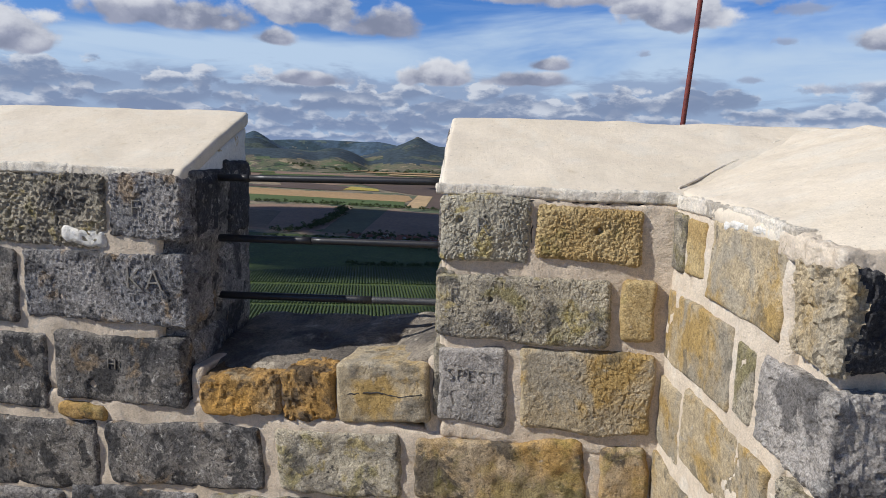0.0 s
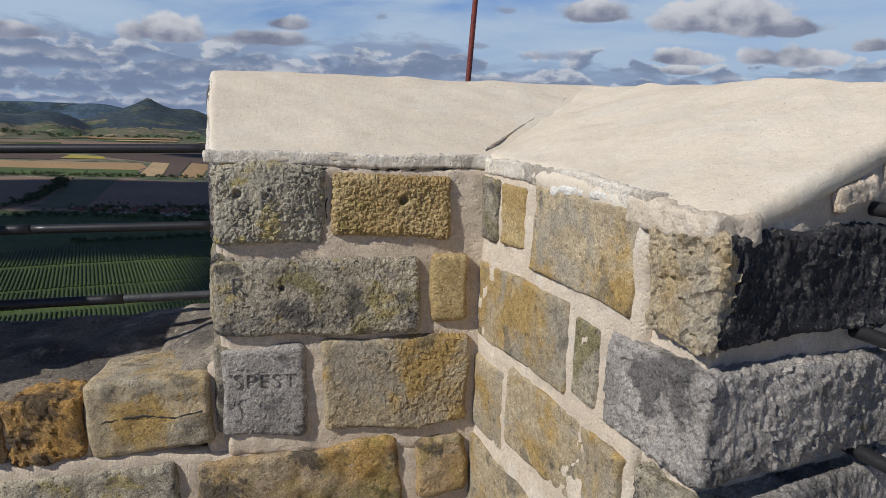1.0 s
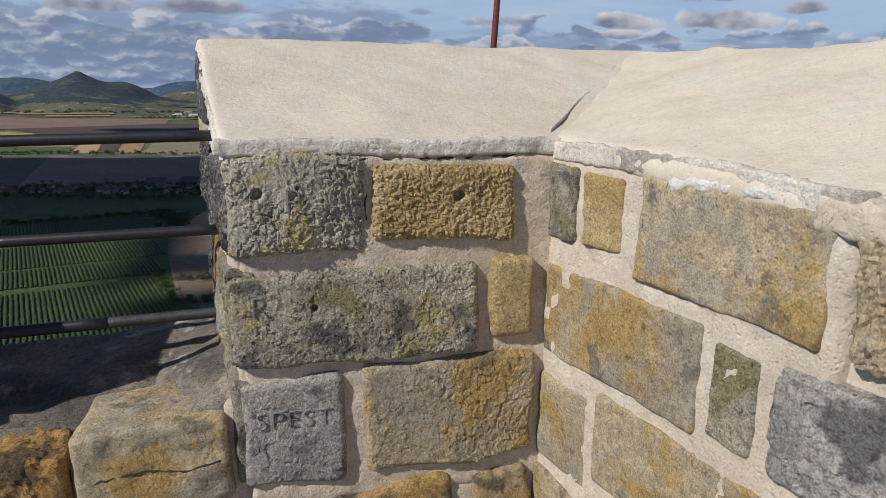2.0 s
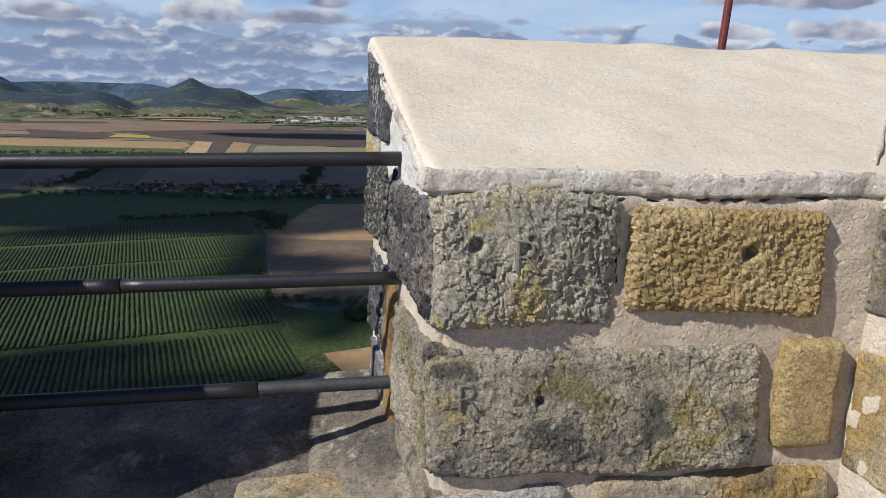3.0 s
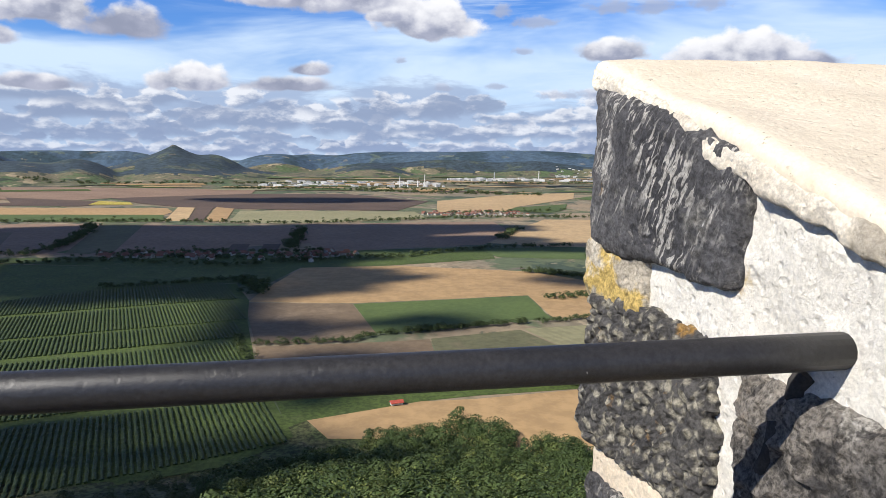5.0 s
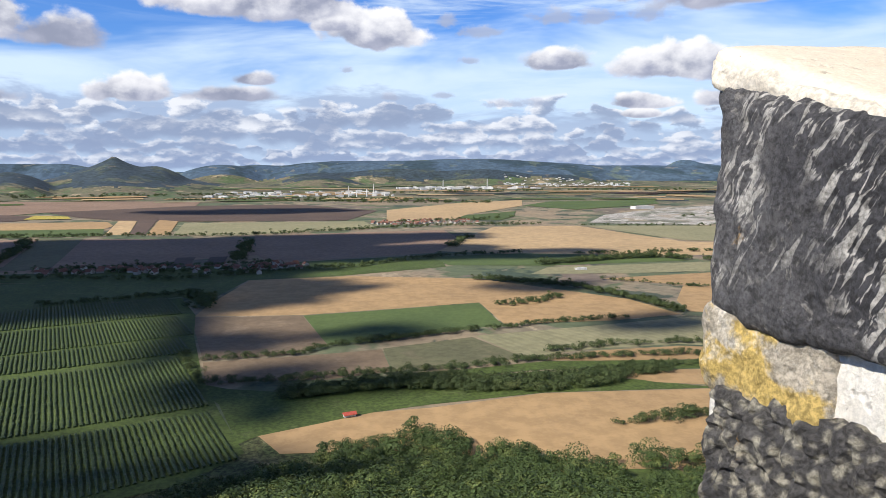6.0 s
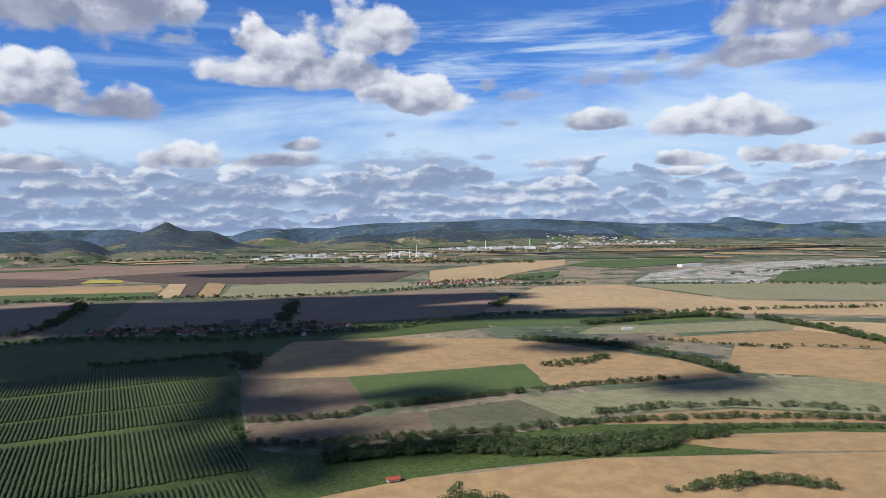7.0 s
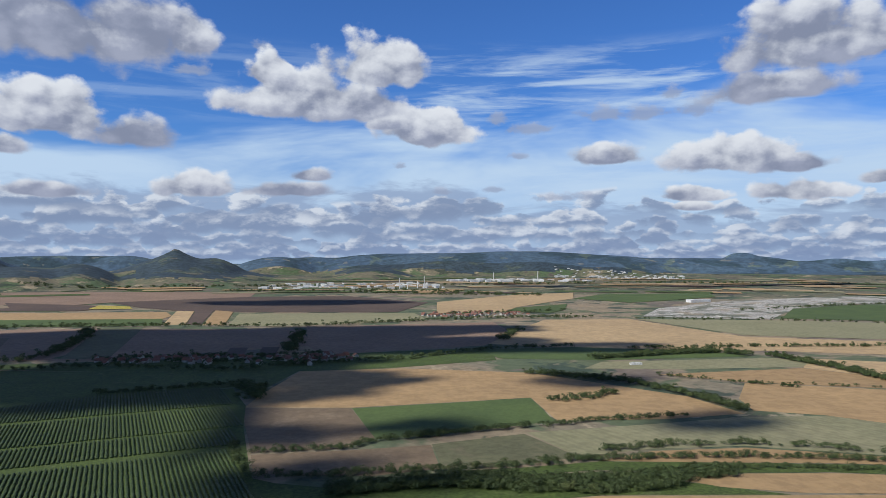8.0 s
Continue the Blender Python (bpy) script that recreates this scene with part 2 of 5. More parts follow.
# ---------------------------------------------------------------- materials
def material(name, base, other=None, scale=6.0, stains=(), rough=0.9, bump=0.0, bump_scale=60.0, vary=0.0, metal=0.0, spec=0.3, fine=0.12, streak=None, scratch=None, knobs=None):
    """base and other mix by large noise; stains: (colour, scale, from, to, strength); vary: shift of brightness from object to object."""
    m = bpy.data.materials.new(name)
    m.use_nodes = True
    n = Nodes(m.node_tree)
    where = n.add("ShaderNodeNewGeometry").outputs["Position"]
    luck = n.add("ShaderNodeObjectInfo").outputs["Random"]
    shift = n.add("ShaderNodeVectorMath", operation="SCALE")
    shift.inputs[0].default_value = (9.0, 5.0, 7.0)
    if vary:
        n.link(luck, shift.inputs[3])
    else:
        shift.inputs[3].default_value = 0.0
    moved = n.vec("ADD", where, shift.outputs[0])
    colour = n.mix(n.step(n.noise(moved, scale, 5, 0.6), 0.35, 0.65), base, other or tuple(0.8 * c for c in base))
    grain = n.noise(moved, scale * 14, 4, 0.7)
    if scale >= 2:
        grain = n.math("ADD", n.math("MULTIPLY", grain, 0.4), n.math("MULTIPLY", n.noise(moved, 260.0, 3, 0.7), 0.6))
    for tone, size, lo, hi, strength in stains:
        spot = n.math("MULTIPLY", n.step(n.noise(moved, size, 6, 0.62, 0.4), lo, hi), strength)
        colour = n.mix(spot, colour, tone)
    if scratch:
        tone, turn, size, lo, hi, strength = scratch
        spin = n.add("ShaderNodeVectorRotate", rotation_type="X_AXIS")
        n.link(moved, spin.inputs[0])
        spin.inputs["Angle"].default_value = radians(turn)
        marks = n.noise(n.vec("MULTIPLY", spin.outputs[0], (size, size, size * 0.17)), 1.0, 3, 0.55, 0.6)
        patch = n.step(n.noise(moved, 11.0, 4, 0.55), 0.46, 0.56)
        colour = n.mix(n.math("MULTIPLY", n.math("MULTIPLY", n.step(marks, lo, hi), patch), strength), colour, tone)
    if knobs:
        tone, size, lo, hi, strength = knobs
        cells = n.add("ShaderNodeTexVoronoi", feature="F1")
        n.link(moved, cells.inputs["Vector"])
        cells.inputs["Scale"].default_value = size
        knob = n.math("SUBTRACT", n.math("ADD", cells.outputs["Distance"], 0.35), n.math("MULTIPLY", n.noise(moved, size * 0.8, 4, 0.65), 1.0))
        colour = n.mix(n.math("MULTIPLY", n.step(knob, hi, lo), strength), colour, tone)
    if streak:
        turn, width, strength, tone = streak
        line = n.add("ShaderNodeTexWave", wave_type="BANDS", bands_direction="X")
        line.inputs["Scale"].default_value, line.inputs["Distortion"].default_value = 1.0, 1.5
        line.inputs["Detail"].default_value, line.inputs["Detail Scale"].default_value = 3.0, 0.6
        spin = n.add("ShaderNodeVectorRotate", rotation_type="Z_AXIS")
        n.link(where, spin.inputs[0])
        spin.inputs["Angle"].default_value = radians(turn)
        n.link(n.vec("MULTIPLY", spin.outputs[0], (0.31 / width, 0.02 / width, 0)), line.inputs[0])
        colour = n.mix(n.math("MULTIPLY", line.outputs["Fac"], strength), colour, tone)
    if fine:
        colour = n.mix(1.0, colour, n.mix(n.step(grain, 0.36, 0.64), (1 - 2.4 * fine,) * 3, (1 + 2.4 * fine,) * 3), "MULTIPLY")
    if vary:
        tone = n.math("ADD", 1 - vary, n.math("MULTIPLY", luck, 2 * vary))
        colour = n.mix(1.0, colour, tone, "MULTIPLY")
    shader = n.add("ShaderNodeBsdfPrincipled")
    n.link(colour, shader.inputs["Base Color"])
    shader.inputs["Roughness"].default_value, shader.inputs["Metallic"].default_value = rough, metal
    shader.inputs["Specular IOR Level"].default_value = spec
    if bump:
        b = n.add("ShaderNodeBump")
        b.inputs["Strength"].default_value, b.inputs["Distance"].default_value = 1.0, bump
        small = n.noise(where, bump_scale, 8, 0.76)
        pocks = n.add("ShaderNodeTexVoronoi", feature="SMOOTH_F1")
        n.link(where, pocks.inputs["Vector"])
        pocks.inputs["Scale"].default_value = bump_scale * 0.9
        hewn = n.noise(where, bump_scale * 0.28, 4, 0.6, 0.8)
        relief = n.math("ADD", n.math("MULTIPLY", small, 1.05), n.math("MULTIPLY", n.step(pocks.outputs["Distance"], 0.05, 0.35), 0.45))
        n.link(n.math("ADD", relief, n.math("MULTIPLY", hewn, 0.55)), b.inputs["Height"])
        n.link(b.outputs[0], shader.inputs["Normal"])
    n.link(shader.outputs[0], n.add("ShaderNodeOutputMaterial").inputs[0])
    return m


OLIVE, OCHRE, SOOT, PALE = (0.20, 0.17, 0.045), (0.36, 0.20, 0.045), (0.025, 0.024, 0.026), (0.42, 0.40, 0.36)
M = {
    "grey": material("grey_sandstone", (0.41, 0.358, 0.262), (0.26, 0.23, 0.18), 4, [(OLIVE, 6, 0.52, 0.62, 0.62), ((0.36, 0.28, 0.09), 10, 0.57, 0.64, 0.6), ((0.07, 0.067, 0.066), 9, 0.54, 0.62, 0.75), ((0.50, 0.47, 0.42), 34, 0.61, 0.69, 0.5), (SOOT, 55, 0.60, 0.66, 0.7)], bump=0.008, bump_scale=65, vary=0.15, fine=0.20),
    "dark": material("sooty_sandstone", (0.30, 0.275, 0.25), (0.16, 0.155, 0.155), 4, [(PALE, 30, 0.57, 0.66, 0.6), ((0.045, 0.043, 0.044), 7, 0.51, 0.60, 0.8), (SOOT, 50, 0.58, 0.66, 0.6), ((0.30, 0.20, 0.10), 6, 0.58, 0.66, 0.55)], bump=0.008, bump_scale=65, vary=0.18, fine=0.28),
    "black": material("black_crusted_stone", (0.095, 0.092, 0.094), (0.050, 0.049, 0.053), 6, [((0.30, 0.28, 0.25), 60, 0.60, 0.66, 0.5), ((0.20, 0.19, 0.17), 14, 0.58, 0.68, 0.6), (OCHRE, 9, 0.67, 0.71, 0.7)], bump=0.008, bump_scale=60, vary=0.1, rough=0.75, fine=0.2, scratch=((0.42, 0.40, 0.365), -30, 170.0, 0.51, 0.57, 0.9)),
    "pebbled": material("knobbly_black_stone", (0.085, 0.080, 0.075), (0.055, 0.053, 0.053), 6, [(OCHRE, 9, 0.60, 0.66, 0.8)], bump=0.006, bump_scale=70, rough=0.8, fine=0.2, knobs=((0.33, 0.305, 0.24), 85.0, 0.02, 0.40, 0.85)),
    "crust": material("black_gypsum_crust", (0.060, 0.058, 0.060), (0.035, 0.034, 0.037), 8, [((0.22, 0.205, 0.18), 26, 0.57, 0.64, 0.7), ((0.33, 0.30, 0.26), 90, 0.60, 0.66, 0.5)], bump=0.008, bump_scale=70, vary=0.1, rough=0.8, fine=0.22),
    "olivestone": material("olive_grey_pecked_stone", (0.41, 0.365, 0.27), (0.31, 0.28, 0.215), 5, [((0.38, 0.29, 0.06), 7, 0.54, 0.60, 0.6), ((0.09, 0.085, 0.075), 8, 0.56, 0.64, 0.7), ((0.36, 0.35, 0.31), 30, 0.58, 0.66, 0.5), (SOOT, 60, 0.62, 0.68, 0.5)], bump=0.004, bump_scale=90, vary=0.05, fine=0.18),
    "ashlar": material("smooth_grey_ashlar", (0.38, 0.345, 0.305), (0.25, 0.23, 0.205), 4, [((0.085, 0.08, 0.077), 7, 0.53, 0.61, 0.75), (PALE, 30, 0.58, 0.66, 0.5), (SOOT, 45, 0.61, 0.67, 0.6), (OCHRE, 6, 0.65, 0.70, 0.6)], bump=0.005, bump_scale=75, vary=0.08, fine=0.18),
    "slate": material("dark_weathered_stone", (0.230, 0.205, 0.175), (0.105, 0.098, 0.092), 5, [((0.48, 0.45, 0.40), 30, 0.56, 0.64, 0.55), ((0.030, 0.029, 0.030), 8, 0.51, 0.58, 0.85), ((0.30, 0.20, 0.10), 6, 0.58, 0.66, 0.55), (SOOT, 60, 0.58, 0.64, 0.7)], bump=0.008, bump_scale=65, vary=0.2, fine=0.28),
    "yellow": material("yellow_sandstone", (0.50, 0.38, 0.19), (0.42, 0.29, 0.12), 7, [(OLIVE, 9, 0.55, 0.68, 0.55), (SOOT, 24, 0.62, 0.70, 0.5), (PALE, 45, 0.63, 0.7, 0.4)], bump=0.005, bump_scale=80, vary=0.1, fine=0.16),
    "ochre": material("ochre_stained_stone", (0.40, 0.25, 0.085), (0.34, 0.265, 0.17), 5, [((0.05, 0.045, 0.04), 8, 0.52, 0.60, 0.8), (OLIVE, 6, 0.5, 0.62, 0.5), (PALE, 40, 0.62, 0.7, 0.4), (SOOT, 45, 0.6, 0.67, 0.5)], bump=0.005, bump_scale=70, vary=0.12, fine=0.18),
    "rust": material("orange_stained_stone", (0.43, 0.24, 0.06), (0.32, 0.20, 0.08), 5, [((0.06, 0.05, 0.04), 7, 0.50, 0.60, 0.8), ((0.34, 0.27, 0.17), 8, 0.58, 0.66, 0.6), (SOOT, 45, 0.6, 0.67, 0.5)], bump=0.005, bump_scale=70, vary=0.1, fine=0.18),
    "buff": material("buff_sandstone", (0.46, 0.37, 0.235), (0.36, 0.29, 0.185), 4, [((0.38, 0.245, 0.070), 4.5, 0.48, 0.62, 0.8), ((0.30, 0.275, 0.225), 6, 0.50, 0.60, 0.6), ((0.10, 0.09, 0.07), 7, 0.56, 0.63, 0.6), (SOOT, 40, 0.61, 0.68, 0.5), (PALE, 30, 0.62, 0.7, 0.4)], bump=0.004, bump_scale=70, vary=0.12, fine=0.16),
    "mortar": material("tan_lime_mortar", (0.66, 0.55, 0.42), (0.57, 0.465, 0.345), 6, [((0.62, 0.56, 0.47), 11, 0.55, 0.65, 0.5), (SOOT, 34, 0.68, 0.72, 0.4), ((0.40, 0.33, 0.25), 8, 0.6, 0.7, 0.5)], bump=0.0035, bump_scale=120, fine=0.08),
    "lime": material("cream_lime_mortar", (0.68, 0.58, 0.45), (0.60, 0.50, 0.38), 6, [((0.70, 0.63, 0.52), 11, 0.52, 0.62, 0.6), ((0.36, 0.29, 0.21), 8, 0.6, 0.7, 0.5)], bump=0.003, bump_scale=110, fine=0.06),
    "white": material("fresh_white_mortar", (0.80, 0.765, 0.69), (0.72, 0.68, 0.60), 6, [((0.55, 0.50, 0.43), 25, 0.60, 0.70, 0.5), ((0.48, 0.33, 0.09), 7, 0.61, 0.66, 0.8), ((0.25, 0.22, 0.19), 120, 0.64, 0.70, 0.6)], bump=0.004, bump_scale=100, fine=0.06),
    "coping": material("pale_coping_render", (0.70, 0.61, 0.48), (0.655, 0.565, 0.435), 3.5, [((0.68, 0.62, 0.51), 6, 0.5, 0.62, 0.5), ((0.50, 0.40, 0.25), 11, 0.62, 0.74, 0.4), ((0.36, 0.31, 0.24), 70, 0.655, 0.70, 0.6), ((0.22, 0.18, 0.13), 140, 0.645, 0.69, 0.75)], bump=0.0012, bump_scale=95, fine=0.035),
    "lip": material("weathered_grey_mortar", (0.76, 0.69, 0.57), (0.62, 0.55, 0.45), 7, [((0.24, 0.205, 0.155), 4.5, 0.53, 0.62, 0.65), ((0.60, 0.56, 0.49), 24, 0.54, 0.64, 0.5), (SOOT, 30, 0.63, 0.70, 0.5)], bump=0.004, bump_scale=100, fine=0.10),
    "lichen": material("lichened_mortar", (0.52, 0.46, 0.37), (0.42, 0.37, 0.29), 8, [((0.55, 0.37, 0.06), 13, 0.47, 0.55, 0.75), ((0.66, 0.62, 0.54), 30, 0.58, 0.66, 0.5)], bump=0.006, bump_scale=90, fine=0.16),
    # sill mortar, pale in sun; the embrasure's shade is put into this colour
    "bed": material("shade_dark_sill_mortar", (0.26, 0.22, 0.17), (0.11, 0.095, 0.08), 5, [((0.44, 0.38, 0.29), 6, 0.56, 0.64, 0.7), (SOOT, 30, 0.6, 0.7, 0.5)], bump=0.006, bump_scale=50, fine=0.2),
    "iron": material("black_painted_iron", (0.018, 0.018, 0.02), (0.026, 0.025, 0.026), 12, [((0.16, 0.15, 0.15), 22, 0.68, 0.75, 0.5), ((0.6, 0.58, 0.55), 55, 0.745, 0.76, 0.8)], rough=0.42, bump=0.0003, bump_scale=160, spec=0.5),
    "worn": material("worn_grey_iron", (0.05, 0.05, 0.052), (0.03, 0.03, 0.032), 30, [((0.22, 0.21, 0.2), 60, 0.62, 0.7, 0.6)], rough=0.5, bump=0.0015, bump_scale=260, spec=0.5),
    "red": material("red_painted_rod", (0.20, 0.045, 0.03), (0.14, 0.035, 0.028), 20, rough=0.5),
    "carve": material("carved_groove", (0.28, 0.255, 0.215), (0.20, 0.185, 0.16), 30),
    "floor": material("stone_flags", (0.30, 0.27, 0.22), (0.22, 0.2, 0.17), 2, bump=0.005, bump_scale=40),
    "crack": material("dark_open_crack", (0.035, 0.032, 0.03), (0.055, 0.05, 0.045), 30),
    # land
    "slope": material("scrubby_hillside", (0.050, 0.068, 0.022), (0.085, 0.085, 0.035), 0.03, [((0.17, 0.14, 0.09), 0.06, 0.58, 0.68, 0.6)], fine=0.25),
    "plain": material("far_farmland", (0.27, 0.205, 0.13), (0.20, 0.17, 0.115), 0.006, [((0.080, 0.11, 0.055), 0.005, 0.50, 0.54, 0.85), ((0.14, 0.11, 0.09), 0.004, 0.58, 0.61, 0.8), ((0.040, 0.062, 0.042), 0.011, 0.56, 0.60, 0.85), ((0.40, 0.32, 0.21), 0.014, 0.61, 0.65, 0.7)], fine=0.06),
    # distance haze is painted into both hill materials as blue in the base colour
    "hills": material("haze_blue_wooded_hills", (0.050, 0.082, 0.122), (0.062, 0.097, 0.132), 0.002, [((0.028, 0.050, 0.060), 0.0035, 0.50, 0.58, 0.8), ((0.12, 0.15, 0.11), 0.006, 0.58, 0.62, 0.6), ((0.24, 0.22, 0.17), 0.011, 0.62, 0.65, 0.5)], fine=0.09),
    "uplands": material("haze_blue_wooded_cones", (0.032, 0.048, 0.062), (0.042, 0.060, 0.070), 0.003, [((0.080, 0.096, 0.062), 0.0045, 0.55, 0.60, 0.6), ((0.024, 0.038, 0.038), 0.006, 0.55, 0.60, 0.7), ((0.15, 0.125, 0.09), 0.009, 0.62, 0.66, 0.6)], fine=0.12),
    "mosaic": material("far_patchwork_of_fields", (0.105, 0.112, 0.062), (0.155, 0.130, 0.085), 0.005, [((0.07, 0.11, 0.045), 0.006, 0.54, 0.57, 0.8), ((0.34, 0.27, 0.17), 0.008, 0.58, 0.61, 0.8), ((0.030, 0.044, 0.030), 0.010, 0.55, 0.58, 0.85), ((0.10, 0.08, 0.066), 0.007, 0.61, 0.63, 0.8)], fine=0.10),
    "stubble": material("stubble_field", (0.370, 0.240, 0.114), (0.330, 0.215, 0.104), 0.006, [((0.28, 0.185, 0.095), 0.015, 0.5, 0.7, 0.35)], streak=(8, 6.0, 0.09, (0.24, 0.17, 0.09)), fine=0.05, vary=0.07),
    "straw": material("pale_straw_field", (0.46, 0.32, 0.170), (0.41, 0.285, 0.152), 0.006, [((0.32, 0.24, 0.13), 0.02, 0.52, 0.7, 0.4)], streak=(-60, 6.0, 0.08, (0.28, 0.21, 0.12)), fine=0.05, vary=0.08),
    "plough": material("ploughed_field", (0.112, 0.076, 0.056), (0.090, 0.062, 0.047), 0.01, [((0.14, 0.105, 0.08), 0.02, 0.55, 0.7, 0.4)], streak=(15, 7.0, 0.2, (0.065, 0.048, 0.04)), fine=0.05, vary=0.12),
    "umber": material("brown_tilled_field", (0.27, 0.180, 0.122), (0.225, 0.150, 0.102), 0.008, [((0.25, 0.18, 0.13), 0.015, 0.55, 0.7, 0.4)], streak=(15, 7.0, 0.1, (0.13, 0.095, 0.075)), fine=0.05, vary=0.08),
    "crop": material("green_crop_field", (0.085, 0.118, 0.034), (0.068, 0.098, 0.030), 0.015, streak=(25, 6.0, 0.1, (0.05, 0.08, 0.03)), fine=0.04, vary=0.08),
    "sage": material("grey_green_field", (0.27, 0.245, 0.135), (0.235, 0.218, 0.118), 0.008, [((0.23, 0.205, 0.12), 0.02, 0.55, 0.68, 0.5)], streak=(-20, 7.0, 0.2, (0.12, 0.13, 0.08)), fine=0.05, vary=0.06),
    "olive": material("olive_fallow_field", (0.125, 0.12, 0.062), (0.10, 0.098, 0.052), 0.012, [((0.16, 0.13, 0.08), 0.02, 0.55, 0.68, 0.5)], fine=0.06),
    "soil": material("pale_harrowed_soil", (0.185, 0.132, 0.082), (0.155, 0.112, 0.07), 0.012, [((0.27, 0.20, 0.13), 0.02, 0.55, 0.68, 0.5)], streak=(8, 6.0, 0.15, (0.18, 0.13, 0.08)), fine=0.05),
    "meadow": material("rough_meadow", (0.070, 0.099, 0.022), (0.054, 0.078, 0.018), 0.03, [((0.11, 0.13, 0.05), 0.06, 0.55, 0.66, 0.5)], fine=0.12),
    "ochrefield": material("mustard_field", (0.42, 0.34, 0.07), (0.36, 0.28, 0.06), 0.02),
    "quarry": material("bare_quarry_ground", (0.42, 0.39, 0.34), (0.26, 0.24, 0.21), 0.02, [((0.10, 0.11, 0.07), 0.008, 0.50, 0.56, 0.85), ((0.30, 0.24, 0.17), 0.014, 0.54, 0.60, 0.7), ((0.62, 0.58, 0.52), 0.02, 0.58, 0.62, 0.7)], fine=0.2),
    "leaf": material("broadleaf_foliage", (0.062, 0.092, 0.024), (0.042, 0.066, 0.019), 0.15, [((0.14, 0.16, 0.042), 0.10, 0.52, 0.64, 0.7)], fine=0.2, rough=0.7),
    "thicket": material("hedge_foliage", (0.058, 0.080, 0.024), (0.040, 0.058, 0.018), 0.12, [((0.10, 0.115, 0.035), 0.08, 0.56, 0.66, 0.7)], fine=0.2, rough=0.7),
    "vine": material("vine_foliage", (0.048, 0.070, 0.018), (0.037, 0.057, 0.015), 0.2, [((0.085, 0.108, 0.027), 0.05, 0.52, 0.66, 0.5)], fine=0.2, rough=0.7),
    "bark": material("bark", (0.09, 0.07, 0.05), (0.06, 0.05, 0.04), 2),
    "wall": material("rendered_house_wall", (0.40, 0.37, 0.32), (0.30, 0.28, 0.24), 0.3, vary=0.3),
    "tiles": material("red_roof_tiles", (0.21, 0.095, 0.065), (0.16, 0.08, 0.06), 0.5, vary=0.2),
    "pale": material("pale_concrete", (0.58, 0.57, 0.54), (0.48, 0.47, 0.45), 0.05, vary=0.12),
    "signal": material("red_barn_boards", (0.45, 0.09, 0.06), (0.36, 0.07, 0.05), 0.8),
    "cloud": material("cloud", (0.85, 0.85, 0.86), (0.8, 0.8, 0.82), 0.002, fine=0.0),
}


# ---------------------------------------------------------------- mesh helpers
def hashed(i, j, k, seed):
    h = (i * 374761393 + j * 668265263 + k * 2147483647 + seed * 974634777) & 0xFFFFFFFF
    h = ((h ^ (h >> 13)) * 1274126177) & 0xFFFFFFFF
    return ((h ^ (h >> 16)) & 0xFFFF) / 65535.0


def vnoise(p, seed=0):
    """Value noise, 0 to 1, for an array of points."""
    cell = np.floor(p).astype(np.int64)
    f = p - cell
    f = f * f * (3 - 2 * f)
    out = 0.0
    for a in (0, 1):
        for b in (0, 1):
            for c in (0, 1):
                w = (f[:, 0] if a else 1 - f[:, 0]) * (f[:, 1] if b else 1 - f[:, 1]) * (f[:, 2] if c else 1 - f[:, 2])
                out = out + w * hashed(cell[:, 0] + a, cell[:, 1] + b, cell[:, 2] + c, seed)
    return out


def fbm(p, octaves=4, seed=0):
    out, amp, total = 0.0, 1.0, 0.0
    for n in range(octaves):
        out, total = out + amp * vnoise(p * 2.0**n + 17.3 * n, seed + n), total + amp
        amp *= 0.5
    return out / total


def pits(p, seed=0):
    """Distance to the nearest of scattered points, about 0 to 1."""
    cell = np.floor(p).astype(np.int64)
    best = np.full(len(p), 9.0)
    for a in (-1, 0, 1):
        for b in (-1, 0, 1):
            for c in (-1, 0, 1):
                q = cell + (a, b, c)
                spot = q + np.stack([hashed(q[:, 0], q[:, 1], q[:, 2], seed + s) for s in (1, 2, 3)], 1)
                best = np.minimum(best, ((p - spot) ** 2).sum(1))
    return np.sqrt(best)


def facets(p, seed=0):
    """Small flat chips of a hewn face, each with its own depth and lean."""
    cell = np.floor(p).astype(np.int64)
    best, lift = np.full(len(p), 9.0), np.zeros(len(p))
    for a in (-1, 0, 1):
        for b in (-1, 0, 1):
            for c in (-1, 0, 1):
                q = cell + (a, b, c)
                spot = q + np.stack([hashed(q[:, 0], q[:, 1], q[:, 2], seed + s) for s in (1, 2, 3)], 1)
                lean = np.stack([hashed(q[:, 0], q[:, 1], q[:, 2], seed + s) - 0.5 for s in (4, 5, 6)], 1)
                gap = p - spot
                d = (gap**2).sum(1)
                chip = hashed(q[:, 0], q[:, 1], q[:, 2], seed + 7) - 0.5 + 1.6 * (gap * lean).sum(1)
                lift = np.where(d < best, chip, lift)
                best = np.minimum(best, d)
    return lift


def from_arrays(name, verts, faces, smooth=False):
    me = bpy.data.meshes.new(name)
    me.from_pydata(np.asarray(verts).tolist(), [], [list(map(int, f)) for f in faces])
    if smooth:
        me.polygons.foreach_set("use_smooth", [True] * len(me.polygons))
    me.update()
    return me


def mesh_part(name, me, mat, parent=None, label=""):
    if mat is not None and not me.materials:
        me.materials.append(mat)
    ob = new(name, me)
    if parent is not None:
        ob.parent = parent
    return tagged(ob, label)


def part(name, bm, mat, parent=None, label=""):
    me = bpy.data.meshes.new(name)
    bm.to_mesh(me)
    bm.free()
    return mesh_part(name, me, mat, parent, label)


def empty(name, place=(0, 0, 0)):
    ob = new(name)
    ob.location = place
    return ob


